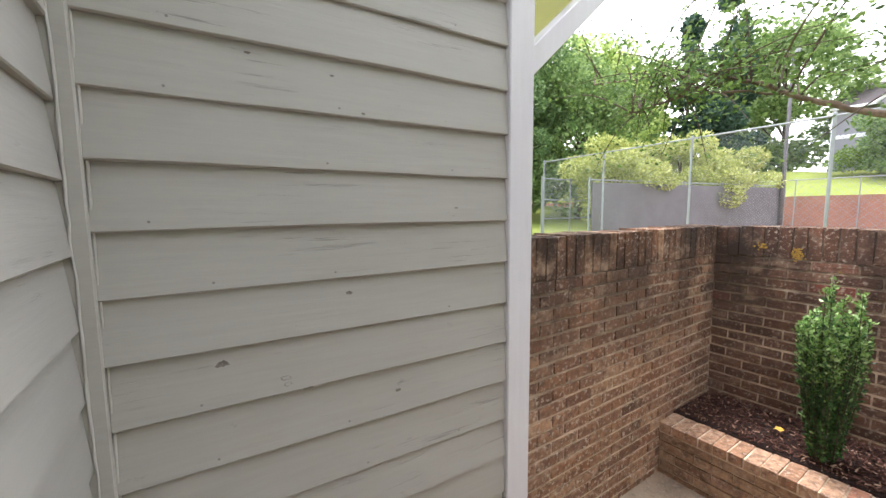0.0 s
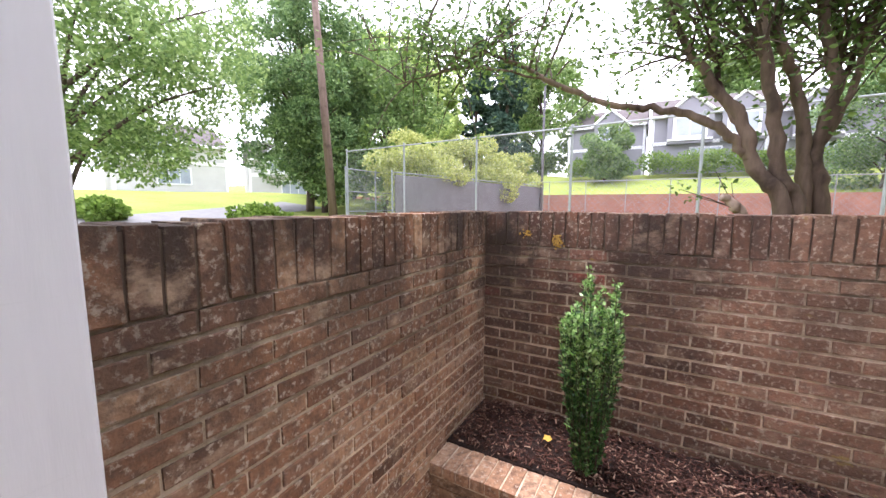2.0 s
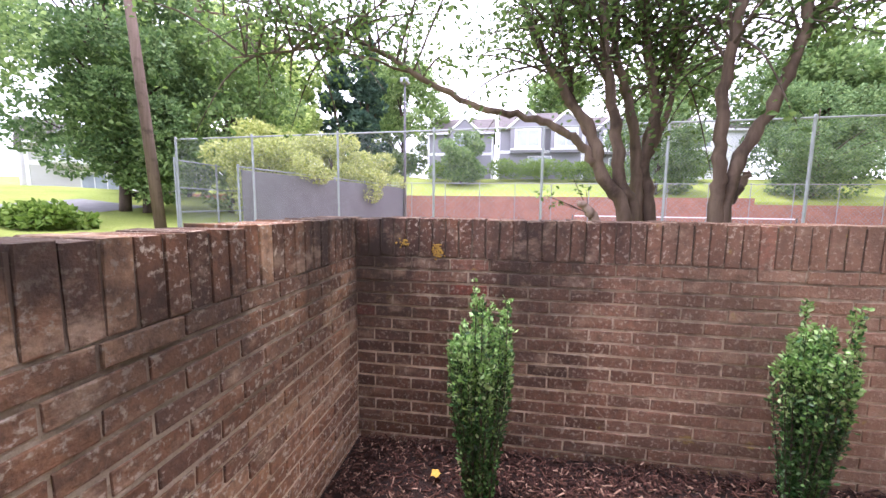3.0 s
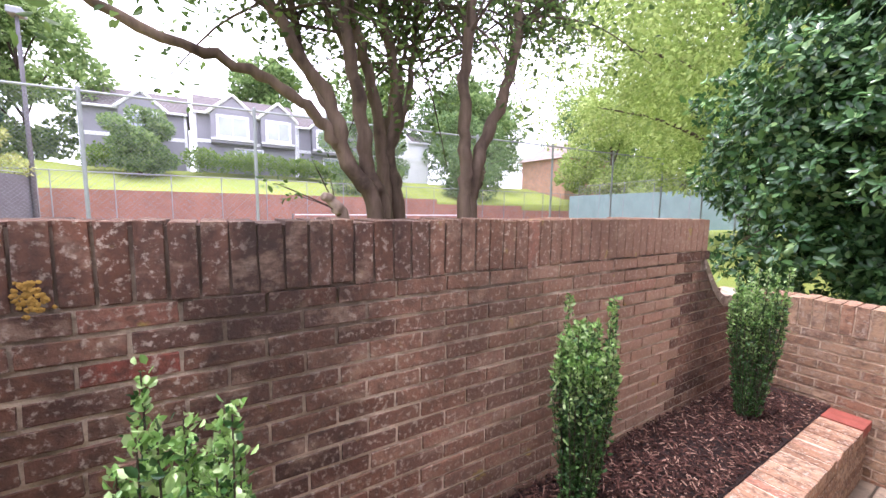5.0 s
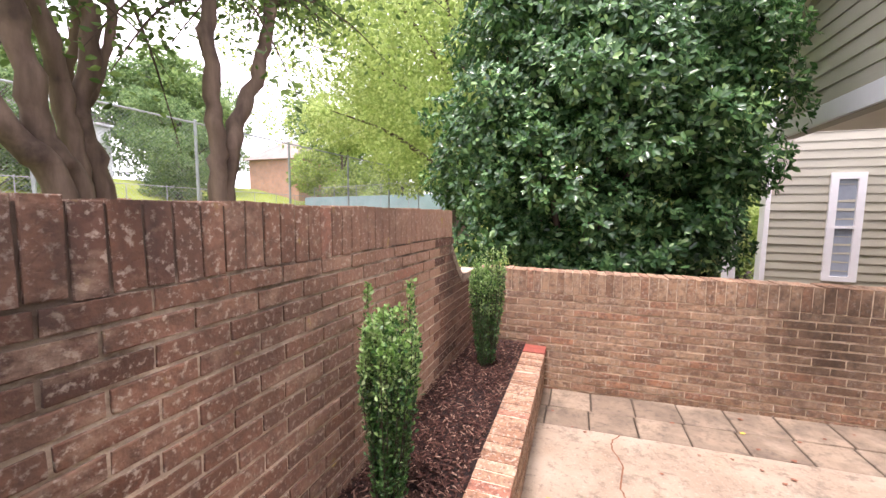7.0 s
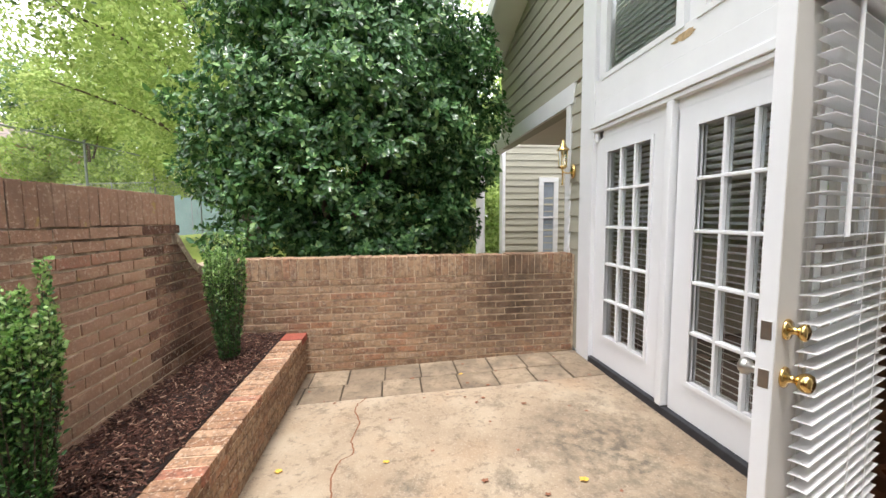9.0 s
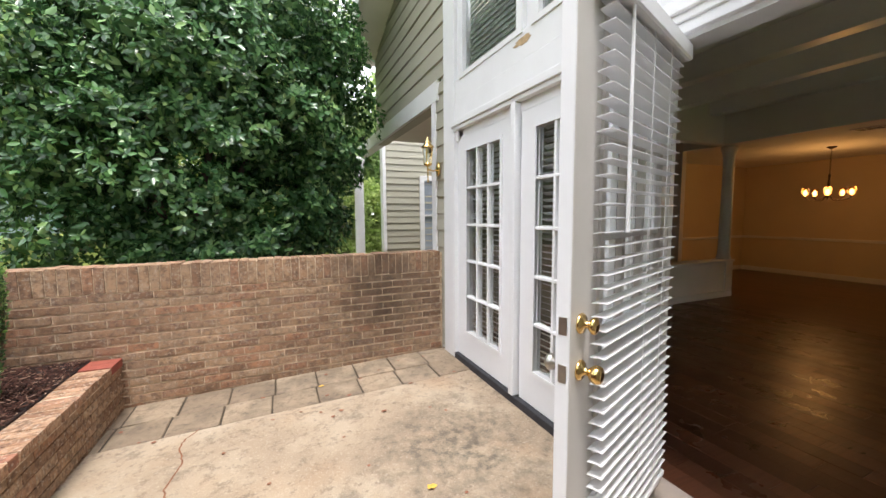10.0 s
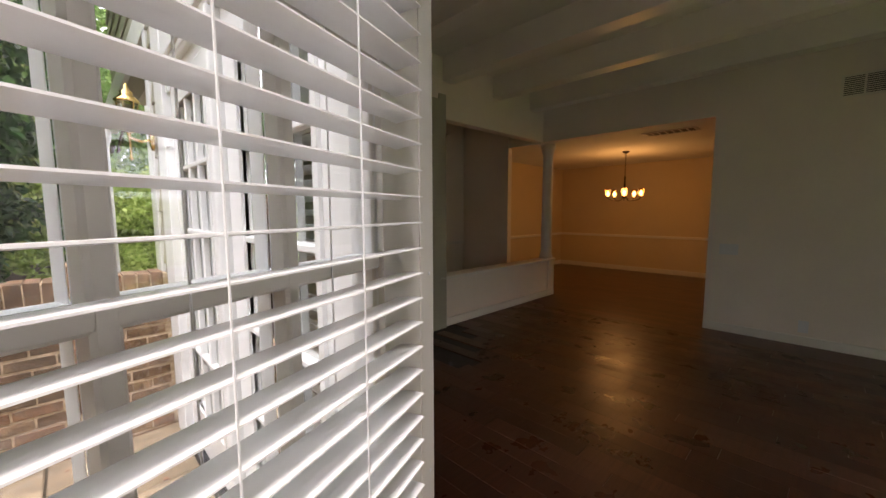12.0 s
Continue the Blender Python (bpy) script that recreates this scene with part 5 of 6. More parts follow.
for i in range(nseg):
    a0, a1 = i / nseg, (i + 1) / nseg
    def rp(a, s):
        x, y = -6 + 26 * a, 17.5 + 3.0 * a + s
        return (x, y, ground_z(x, y) + 0.03)
    vs = [bm.verts.new(rp(a, s)) for a, s in ((a0, 0), (a1, 0), (a1, 4.5), (a0, 4.5))]
    bm.faces.new(vs)
solid("road", bm, M_asphalt, "grey asphalt drive crossing the lawn", "road", kind="structure")
bm = bmesh.new()
box(bm, 24.0, 24.06, -14.6, -3.4, 1.08, 1.14)
net = thing("tennis_net", (24, -9, 0.22), "tennis net with a white top band", "net")
part("top_band", bm, M_hwhite, net)
for y in (-14.7, -3.3):
    bm = bmesh.new()
    tube(bm, [(24.03, y, 0.2), (24.03, y, 1.16)], [0.04, 0.04], 10)
    part("post", bm, M_screen, net)
bm = bmesh.new()
for i in range(75):
    tube(bm, [(24.03, -14.6 + 0.15 * i, 0.22), (24.03, -14.6 + 0.15 * i, 1.08)], [0.006, 0.006], 3, False)
tagged(part("mesh", bm, M_screen, net), kind="stuff")


# ---- chain-link fences ----
def chain_fence(name, a, b, n, h, label, gauge=0.0017, cell=0.075, rail_r=0.024, post_r=0.034, mid=None, drop=0.0):
    a, b = Vector(a), Vector(b)
    t = thing(name, a, label, "fence", "chain-link fences")
    l = (b - a).length
    u = (b - a).normalized()
    for i in range(n + 1):
        p = a + u * (l * i / n)
        bm = bmesh.new()
        tube(bm, [p - UP * drop, p + UP * (h + 0.03)], [post_r, post_r], 8)
        part("post", bm, M_galv, t)
        bm = bmesh.new()
        spun(bm, [(post_r * 1.15, 0.0), (post_r * 1.1, 0.04), (post_r * 0.5, 0.06)], p + UP * (h + 0.02), 8)
        part("cap", bm, M_galv, t)
    for zr in [h] + (mid or []):
        bm = bmesh.new()
        tube(bm, [a + UP * zr, b + UP * zr], [rail_r, rail_r], 6)
        part("rail", bm, M_galv, t)
    bm = bmesh.new()
    k3 = int((l + h) / cell)
    for i in range(k3):
        for sgn in (1, -1):
            s0, s1 = -h + i * cell, i * cell
            z0, z1 = 0.03, h
            c0, c1 = max(s0, 0.0), min(s1, l)
            if c1 - c0 < 0.03:
                continue
            za, zb = z0 + (z1 - z0) * (c0 - s0) / h, z0 + (z1 - z0) * (c1 - s0) / h
            if sgn < 0:
                za, zb, c0, c1 = za, zb, l - c0, l - c1
            tube(bm, [a + u * c0 + UP * za, a + u * c1 + UP * zb], [gauge, gauge], 3, False)
    tagged(part("wire_mesh", bm, M_galv, t), kind="stuff")
    return t


def fx(y):
    return 11.55 + 0.075 * y


FG = 0.40
chain_fence("chain_link_fence", (fx(11.2), 11.2, FG), (fx(-23.36), -23.36, FG), 12, 3.24, "tall galvanised chain-link fence round the court")
chain_fence("chain_link_fence", (fx(11.3), 11.3, FG), (16.4, 11.6, FG), 2, 2.6, "chain-link return fence with a gate frame", mid=[1.7, 0.9])
chain_fence("chain_link_fence", (12.7, 9.25, 0.3), (26.2, 7.1, 0.3), 5, 2.5, "chain-link fence carrying a grey windscreen", cell=0.2)
bm = boxed(0.0, 13.4, -0.02, 0.01, 0.02, 2.40, 0.008)
bmesh.ops.transform(bm, matrix=Matrix.Translation((12.75, 9.17, 0.3)) @ Matrix.Rotation(math.atan2(-2.15, 13.5), 4, "Z"), verts=bm.verts)
solid("windscreen", bm, M_screen, "dark grey court windscreen", "windscreen")
chain_fence("chain_link_fence", (34.8, 24, 0.3), (34.8, -55, 0.3), 26, 3.25, "low chain-link fence along the far side of the court", cell=0.5, gauge=0.008, rail_r=0.035)
chain_fence("chain_link_fence", (27, -30.5, 0.3), (9.0, -24.8, 0.3), 6, 3.6, "chain-link fence with a teal windscreen", cell=0.3, gauge=0.006)
bm = bmesh.new()
box(bm, 0, 20.5, -0.015, 0.015, 0.3, 3.0, Matrix.Translation((28.5, -30.98, 0)) @ Matrix.Rotation(math.atan2(5.7, -18.0), 4, "Z"))
solid("windscreen", bm, M_teal, "faded teal court windscreen", "windscreen")


# ---- poles and wires ----
def pole(name, x, y, h, r, mat, label, cat, lean=(0.0, 0.0)):
    t = thing(name, (x, y, ground_z(x, y)), label, cat)
    bm = bmesh.new()
    z = ground_z(x, y) - 0.3
    tube(bm, [(x, y, z), (x + lean[0] * 0.5, y + lean[1] * 0.5, z + h * 0.5), (x + lean[0], y + lean[1], z + h)], [r, r * 0.85, r * 0.65], 12)
    part("shaft", bm, mat, t, smooth=True)
    return t


up = pole("utility_pole", 13.7, 13.3, 12.0, 0.20, M_pole, "weathered timber utility pole leaning slightly", "pole", (-0.45, 0.45))
part("crossarm", boxed(12.2, 14.4, 13.55, 13.65, 11.3, 11.42, 0.01), M_pole, up)
lp = pole("court_light_pole", 25.5, 7.0, 9.6, 0.10, M_screen, "tall grey court light pole", "light pole")
part("lamp_head", boxed(25.2, 25.8, 6.75, 7.25, 9.2, 9.5, 0.04), M_galv, lp)
for i, z in enumerate((4.6, 5.1, 6.0)):
    bm = bmesh.new()
    tube(bm, smooth_path([(36, -34, z + 3.5), (20, -22, z + 1.5), (4, -13, z + 2.2)], 8), [0.012] * 17, 4, False)
    solid("overhead_wire", bm, M_galv, "thin overhead utility wire", "wire", "overhead wires")


# ---- trees ----
def crown_points(rng, centres, n, shell=0.55):
    """Points on and in many overlapping clumps, more near the outside, with gaps between."""
    w = np.array([c[3] ** 2 for c in centres])
    w = w / w.sum()
    idx = rng.choice(len(centres), n, p=w)
    c = np.array(centres)[idx]
    d = rng.normal(size=(n, 3))
    d /= np.linalg.norm(d, axis=1, keepdims=True)
    r = c[:, 3:4] * (shell + (1 - shell) * rng.uniform(0, 1, (n, 1)) ** 0.5)
    sq = np.array([[1, 1, 0.75]])
    return c[:, :3] + d * r * sq, d


def tree(name, x, y, h, w, seed, mat, label, leaf=0.22, n=7000, trunk_h=0.25, clumps=26, bark=None, cone=False, base=None, group="trees beyond the court", clump=0.17):
    rng = np.random.default_rng(seed)
    z0 = ground_z(x, y) if base is None else base
    t = thing(name, (x, y, z0), label, "tree", group)
    bm = bmesh.new()
    tr = 0.018 * h + 0.06
    top = (x + rng.normal(0, 0.2), y + rng.normal(0, 0.2), z0 + h * 0.82)
    stem = smooth_path([(x, y, z0 - 0.2), (x + rng.normal(0, 0.12), y + rng.normal(0, 0.12), z0 + h * 0.35), top], 5)
    tube(bm, stem, [tr * (1 - 0.85 * i / (len(stem) - 1)) for i in range(len(stem))], 9)
    cs = []
    for i in range(clumps):
        f = rng.uniform(trunk_h, 1.0)
        rad = (1 - f) / (1 - trunk_h) * 0.95 + 0.06 if cone else math.sqrt(max(0.02, 1 - ((f - 0.5 * (1 + trunk_h)) / (0.5 * (1 - trunk_h) + 0.05)) ** 2))
        a = rng.uniform(0, 6.28)
        rr = w * 0.5 * rad * rng.uniform(0.35, 0.95)
        c = (x + rr * math.cos(a), y + rr * math.sin(a), z0 + h * f)
        cr = w * (0.11 if cone else clump) * rng.uniform(0.7, 1.35)
        cs.append((*c, cr))
        if i < 14:
            q = stem[min(len(stem) - 1, int(f * 0.75 * len(stem)))]
            mid = (q + Vector(c)) / 2 + Vector((0, 0, 0.04 * h))
            limb = smooth_path([q, mid, c], 4)
            tube(bm, limb, [tr * 0.32 * (1 - 0.8 * k2 / (len(limb) - 1)) for k2 in range(len(limb))], 5)
    part("trunk", bm, bark or M_bark_far, t, smooth=True)
    p, d = crown_points(rng, cs, int(n * 1.5))
    dd = d + rng.normal(0, 0.7, d.shape)
    child("crown", leaves("crown", p, dd, leaf, 0.62, mat, rng, level=0.5), t)
    return t


tree("lawn_tree", 22.0, 16.8, 10, 7.5, 131, M_green, "green tree behind the court gate", 0.24, 9000, 0.08, 34)
tree("lawn_tree", 28, 20.5, 13, 9, 132, M_lime, "tall light green tree behind the court", 0.3, 9000, 0.08, 34)
tree("far_tree", 39, -13, 8, 8, 133, M_shade_tree, "leafy green tree before the row houses", 0.2, 13000, 0.06, 50, clump=0.13)
tree("far_tree", 38, -25, 9, 9, 134, M_shade_tree, "leafy green tree before the brick house", 0.2, 13000, 0.06, 50, clump=0.13)
tree("far_tree", 50, -31, 13, 13, 161, M_shade_tree, "broad far tree beside the row houses", 0.3, 13000, 0.06, 60, clump=0.13)
tree("far_tree", 60, -44, 17, 16, 162, M_green, "broad far tree behind the brick house", 0.4, 13000, 0.06, 60, clump=0.13)
tree("far_tree", 52, -62, 18, 18, 163, M_shade_tree, "broad far tree behind the brick house", 0.4, 14000, 0.04, 70, clump=0.13)
tree("far_tree", 36, -58, 16, 16, 164, M_green, "broad far tree beyond the court", 0.4, 13000, 0.04, 60, clump=0.13)
# big light-green trees on the left of the lawn, darker ones behind the pole
tree("lawn_tree", 5.2, 15.2, 11.5, 10.5, 101, M_willow, "light green willow-like tree on the lawn", 0.13, 34000, 0.20, 100, clump=0.105)
tree("lawn_tree", 18.2, 20.0, 13, 9.0, 102, M_shade_tree, "dense dark green tree beside the drive", 0.18, 26000, 0.12, 80, clump=0.12)
tree("lawn_tree", 18.5, 19.0, 9, 6.5, 103, M_green, "rounded green tree behind the fence corner", 0.2, 9000, 0.12, 30)
tree("lawn_tree", 27, 27, 13, 8, 104, M_lime, "tall bright green tree", 0.3, 8000, 0.1)
tree("feathery_tree", 16.8, 10.6, 4.4, 4.6, 105, M_feather, "feathery yellow-green small tree behind the screen", 0.13, 13000, 0.25, 46, clump=0.13)
tree("feathery_tree", 21.0, 9.9, 4.7, 5.0, 106, M_feather, "feathery yellow-green small tree behind the screen", 0.14, 13000, 0.25, 46, clump=0.13)
tree("feathery_tree", 25.5, 9.6, 4.4, 4.6, 142, M_feather, "feathery yellow-green small tree behind the screen", 0.15, 9000, 0.25, 36, clump=0.13)
tree("conifer", 44, 20, 16, 6, 107, M_conifer, "tall narrow blue-green conifer", 0.4, 6000, 0.1, 40, cone=True)
tree("conifer", 44, 16.5, 18, 6.5, 108, M_conifer, "tallest of the blue-green conifers", 0.4, 6000, 0.1, 40, cone=True)
tree("far_tree", 54, 15, 15, 14, 109, M_willow, "broad far tree behind the houses", 0.4, 14000, 0.1, 60, clump=0.13)
tree("far_tree", 42, 26, 13, 10, 110, M_lime, "broad light green far tree", 0.4, 8000, 0.1)
tree("far_tree", 44, 44, 16, 13, 111, M_green, "broad green tree across the lawn", 0.45, 8000, 0.1)
tree("yard_tree", 43.5, 5.4, 4.9, 4.9, 112, M_green, "round clipped tree in front of the houses", 0.25, 7000, 0.05)
tree("far_tree", 58, -22, 16, 13, 113, M_green, "broad far tree behind the houses", 0.5, 8000, 0.1)
tree("far_tree", 47, -32, 14, 11, 114, M_green, "broad far tree by the brick house", 0.45, 8000, 0.1)
tree("far_tree", 33, -44, 15, 13, 115, M_lime, "tall bright green far tree", 0.45, 9000, 0.05)
tree("far_tree", 22, -40, 15, 13, 116, M_lime, "tall bright green far tree", 0.42, 9000, 0.05)
tree("far_tree", 12, -34, 14, 12, 117, M_lime, "tall bright green far tree", 0.36, 9000, 0.05)
tree("far_tree", 3, -26, 12, 11, 118, M_lime, "bright green tree behind the porch", 0.3, 9000, 0.05)
tree("far_tree", -6, -20, 9, 9, 119, M_lime, "bright green tree behind the porch", 0.25, 9000, 0.02)
tree("far_tree", 60, -6, 15, 11, 120, M_green, "broad far tree behind the houses", 0.5, 7000, 0.1)
tree("overhanging_tree", 8.0, -16.5, 11.0, 10.0, 141, M_lime, "tall airy light green tree beyond the court fence", 0.13, 36000, 0.22, 110, clump=0.10, group="trees near the patio")
tree("overhanging_tree", 6.0, -11.5, 10.5, 13.0, 121, M_lime, "airy light green tree overhanging the court fence", 0.10, 60000, 0.27, 120, clump=0.105, group="trees near the patio")
tree("garden_tree", -0.6, -16.0, 8, 7, 151, M_green, "leafy green tree beyond the porch", 0.17, 12000, 0.03, 40)
for x, y, hh, ww, sd in ((1.2, -10.6, 3.6, 2.2, 11), (-0.4, -11.2, 2.8, 2.0, 12), (-1.9, -11.6, 2.6, 2.2, 13)):
    rng = np.random.default_rng(300 + sd)
    z0 = ground_z(x, y)
    gs = thing("garden_shrub", (x, y, z0), "loose bright green shrub beyond the porch", "shrub", "shrubs beyond the porch")
    cs = [(x + rng.uniform(-0.5, 0.5) * ww, y + rng.uniform(-0.5, 0.5), z0 + hh * rng.uniform(0.1, 0.88), 0.42) for i in range(40)]
    p, d = crown_points(rng, cs, 7000)
    child("foliage", leaves("foliage", p, d + rng.normal(0, 0.7, d.shape), 0.12, 0.55, M_lime, rng), gs)
for x, y, hh, ww, sd in ((8.4, 22.5, 1.0, 2.2, 1), (45.6, -1.0, 2.2, 7.5, 2), (45.6, -8.5, 2.0, 6.5, 3), (45.2, 6.5, 2.0, 5, 4), (46, -18, 2.2, 4, 5), (12.5, 17.0, 0.9, 2.5, 6)):
    rng = np.random.default_rng(300 + sd)
    z0 = ground_z(x, y)
    hb = thing("hedge", (x, y, z0), "clipped yellow-green hedge before the houses", "hedge", "hedges")
    cs = [(x + rng.uniform(-0.5, 0.5), y + rng.uniform(-0.5, 0.5) * ww, z0 + hh * rng.uniform(0.25, 0.72), hh * 0.42) for i in range(40)]
    p, d = crown_points(rng, cs, 5000)
    child("foliage", leaves("foliage", p, d + rng.normal(0, 0.7, d.shape), 0.2, 0.6, M_hedge, rng), hb)
rng = np.random.default_rng(41)
for y0 in np.arange(-1.5, 9.5, 0.55):
    xg = 3.9 + rng.uniform(-0.3, 0.5)
    p = np.stack([xg + rng.normal(0, 0.22, 300), y0 + rng.normal(0, 0.25, 300), 0.42 + np.abs(rng.normal(0, 0.32, 300)) * 0.5], 1)
    p[:, 0] = np.maximum(p[:, 0], 3.53)
    d = rng.normal(size=(300, 3)) + np.array([[0.4, 0, 0.8]])
    t = thing("ground_cover", (xg, y0, 0.4), "low green ground cover behind the wall", "ground cover", "ground cover clumps")
    child("foliage", leaves("foliage", p, d, 0.06, 0.6, M_lime, rng), t)

# ---- crepe myrtle just behind the wall ----
GZ = 0.5


def myrtle(name, stems, seed, label, twigs):
    rng = np.random.default_rng(seed)
    base = stems[0][0][0]
    t = thing(name, (base[0], base[1], GZ - 0.05), label, "tree", "trees near the patio")
    pts, dirs = [], []
    for pth, r0, r1 in stems:
        fine = smooth_path(pth, 6, 0.008, rng)
        n2 = len(fine)
        bm = bmesh.new()
        tube(bm, fine, [0.82 * (r0 + (r1 - r0) * (i / (n2 - 1))) * (1 + 0.09 * math.sin(i * 1.9 + r0 * 50)) for i in range(n2)], 12)
        part("limb", bm, M_bark, t, smooth=True)
        tw = bmesh.new()
        for k2 in range(twigs):
            f = rng.uniform(0.45, 1.0)
            q = fine[min(n2 - 1, int(f * n2))]
            if q.z < 2.5:
                continue
            end = q + Vector((rng.normal(0, 0.55), rng.normal(0, 0.55), rng.normal(0.15, 0.32)))
            sag = (q + end) / 2 + Vector((0, 0, 0.10))
            br = smooth_path([q, sag, end], 4)
            tube(tw, br, [0.010 - 0.0085 * i / (len(br) - 1) for i in range(len(br))], 5)
            for j in range(66):
                g = rng.uniform(0.3, 1.0) * (len(br) - 1.001)
                s = br[int(g)].lerp(br[int(g) + 1], g % 1)
                pts.append(s + Vector(rng.normal(0, 0.085, 3)))
                dirs.append(Vector((rng.normal(), rng.normal(), rng.normal(-0.1, 0.6))))
        tagged(part("branchwork", tw, M_bark_far, t), kind="stuff")
    child("crown", leaves("crown", pts, dirs, 0.042, 0.5, M_myrtle, rng), t, "small dark green leaves")
    return t


myrtle("crepe_myrtle", [
    ([(4.24, -0.34, GZ - 0.15), (4.2, -0.22, 1.54), (4.2, -0.05, 1.84), (4.2, 0.05, 2.17), (4.22, 0.27, 2.5), (4.3, 0.5, 3.0), (4.4, 0.8, 3.9)], 0.072, 0.022),
    ([(4.26, -0.36, GZ - 0.15), (4.23, -0.28, 1.54), (4.22, -0.17, 1.8), (4.2, -0.13, 2.13), (4.2, -0.04, 2.58), (4.3, 0.02, 3.2), (4.4, 0.15, 4.2)], 0.07, 0.024),
    ([(4.2, -0.02, 1.90), (4.2, 0.08, 2.04), (4.2, 0.22, 2.16), (4.2, 0.49, 2.27), (4.2, 0.92, 2.38), (4.2, 1.33, 2.6), (4.2, 1.71, 2.84), (4.2, 2.12, 2.97), (4.25, 2.6, 3.08), (4.3, 3.2, 3.2)], 0.042, 0.010),
    ([(4.36, -0.38, GZ - 0.15), (4.36, -0.43, 1.54), (4.38, -0.38, 1.9), (4.38, -0.44, 2.35), (4.4, -0.36, 2.7), (4.5, -0.3, 3.4), (4.6, -0.4, 4.4)], 0.066, 0.022),
    ([(4.33, -0.34, GZ - 0.15), (4.33, -0.34, 1.5), (4.36, -0.31, 2.0), (4.35, -0.23, 2.4), (4.35, -0.13, 2.75), (4.45, -0.1, 3.6), (4.5, 0.0, 4.3)], 0.06, 0.022),
    ([(4.38, -0.40, 2.0), (4.40, -0.52, 2.35), (4.45, -0.60, 2.9), (4.5, -0.6, 3.7)], 0.03, 0.012),
    ([(4.2, 0.0, 2.05), (4.26, 0.16, 2.35), (4.35, 0.22, 2.8), (4.5, 0.35, 3.6)], 0.03, 0.012),
    ([(4.2, 1.33, 2.6), (4.0, 1.9, 2.72), (3.8, 2.5, 2.62)], 0.014, 0.006),
    ([(4.50, -0.42, GZ - 0.15), (4.52, -0.47, 1.5), (4.56, -0.43, 2.05), (4.58, -0.50, 2.5), (4.62, -0.42, 3.0), (4.7, -0.35, 3.9)], 0.040, 0.014),
    ([(4.58, -0.48, 2.35), (4.62, -0.62, 2.75), (4.66, -0.66, 3.3), (4.7, -0.8, 3.9)], 0.022, 0.010),
    ([(4.30, -0.10, 2.45), (4.40, 0.10, 2.95), (4.5, 0.18, 3.7)], 0.024, 0.010),
], 61, "crepe myrtle with several smooth brown trunks behind the wall", 34)
myrtle("crepe_myrtle", [
    ([(3.98, -0.69, GZ - 0.15), (3.95, -0.67, 1.55), (3.94, -0.67, 1.89), (3.95, -0.65, 2.27), (3.97, -0.70, 2.75), (4.1, -0.78, 3.4), (4.2, -0.85, 4.4)], 0.056, 0.026),
    ([(3.99, -0.74, GZ - 0.15), (3.96, -0.72, 1.55), (3.95, -0.76, 1.9), (3.95, -0.90, 2.2), (3.96, -1.02, 2.52), (4.0, -1.09, 2.86), (4.2, -1.2, 3.5), (4.3, -1.5, 4.3)], 0.056, 0.026),
    ([(3.98, -1.05, 2.65), (4.2, -1.4, 2.95), (4.4, -1.9, 3.25)], 0.025, 0.008),
    ([(4.0, -0.72, 1.62), (4.06, -0.86, 1.78), (4.1, -0.92, 1.86)], 0.032, 0.026),
], 62, "two-stemmed crepe myrtle behind the wall", 34)

# shoots and a dead stub at the foot of the larger tree
rng = np.random.default_rng(64)
sp = thing("sucker_shoots", (4.05, 0.02, GZ), "dry stub with thin shoots and a few leaves", "shrub", "trees near the patio")
pts, dirs = [], []
bm = bmesh.new()
tube(bm, smooth_path([(4.15, -0.06, GZ - 0.1), (4.11, 0.00, 1.45), (4.07, 0.06, 1.60), (4.05, 0.13, 1.66)], 5, 0.006, rng), [0.045 - 0.0015 * i for i in range(16)], 8)
part("stub", bm, M_deadwood, sp, "pale dead stub", True)
for i in range(6):
    end = Vector((4.05 + rng.normal(0, 0.08), 0.08 + rng.normal(0, 0.14), 1.72 + rng.uniform(-0.06, 0.14)))
    br = smooth_path([(4.10, 0.0, 1.45), (4.08, 0.05, 1.58), end], 4)
    bm = bmesh.new()
    tube(bm, br, [0.005 - 0.0004 * k2 for k2 in range(len(br))], 5)
    part("shoot", bm, M_bark_far, sp)
    for k2 in range(9):
        pts.append(end + Vector(rng.normal(0, 0.035, 3)))
        dirs.append(Vector(rng.normal(0, 1, 3)))
child("foliage", leaves("foliage", pts, dirs, 0.03, 0.5, M_myrtle, rng), sp)

# unseen slab, added to throw light up at the porch soffit
solid("floor_porch_bounce", boxed(-2.6, 0.55, -7.5, -3.1, -0.3, -0.055), M_conc, "unseen concrete porch slab added to bounce light onto the soffit", "porch floor", kind="structure")
solid("shrub_bed", boxed(-2.6, 6.0, -16, -3.1, -0.3, -0.10), M_soil, "dark mulched bed under the holly", "planting bed", kind="structure")
# ---- big holly behind the low wall ----
rng = np.random.default_rng(71)
HX, HY, HZ = 2.42, -4.65, 0.3
holly = thing("holly_tree", (HX, HY, -0.1), "dense dark green holly filling the view above the low wall", "tree", "trees near the patio")
bm = bmesh.new()
for i in range(6):
    a = 2 * math.pi * i / 6
    limb = smooth_path([(HX + 0.08 * math.cos(a), HY + 0.08 * math.sin(a), -0.2), (HX + 0.3 * math.cos(a), HY + 0.3 * math.sin(a), 1.3), (HX + 0.9 * math.cos(a), HY + 0.7 * math.sin(a), 2.6), (HX + 0.9 * math.cos(a), HY + 0.7 * math.sin(a), 3.8)], 5)
    tube(bm, limb, [0.06 - 0.05 * k2 / (len(limb) - 1) for k2 in range(len(limb))], 7)
part("trunk", bm, M_bark_far, holly, smooth=True)
cs = []
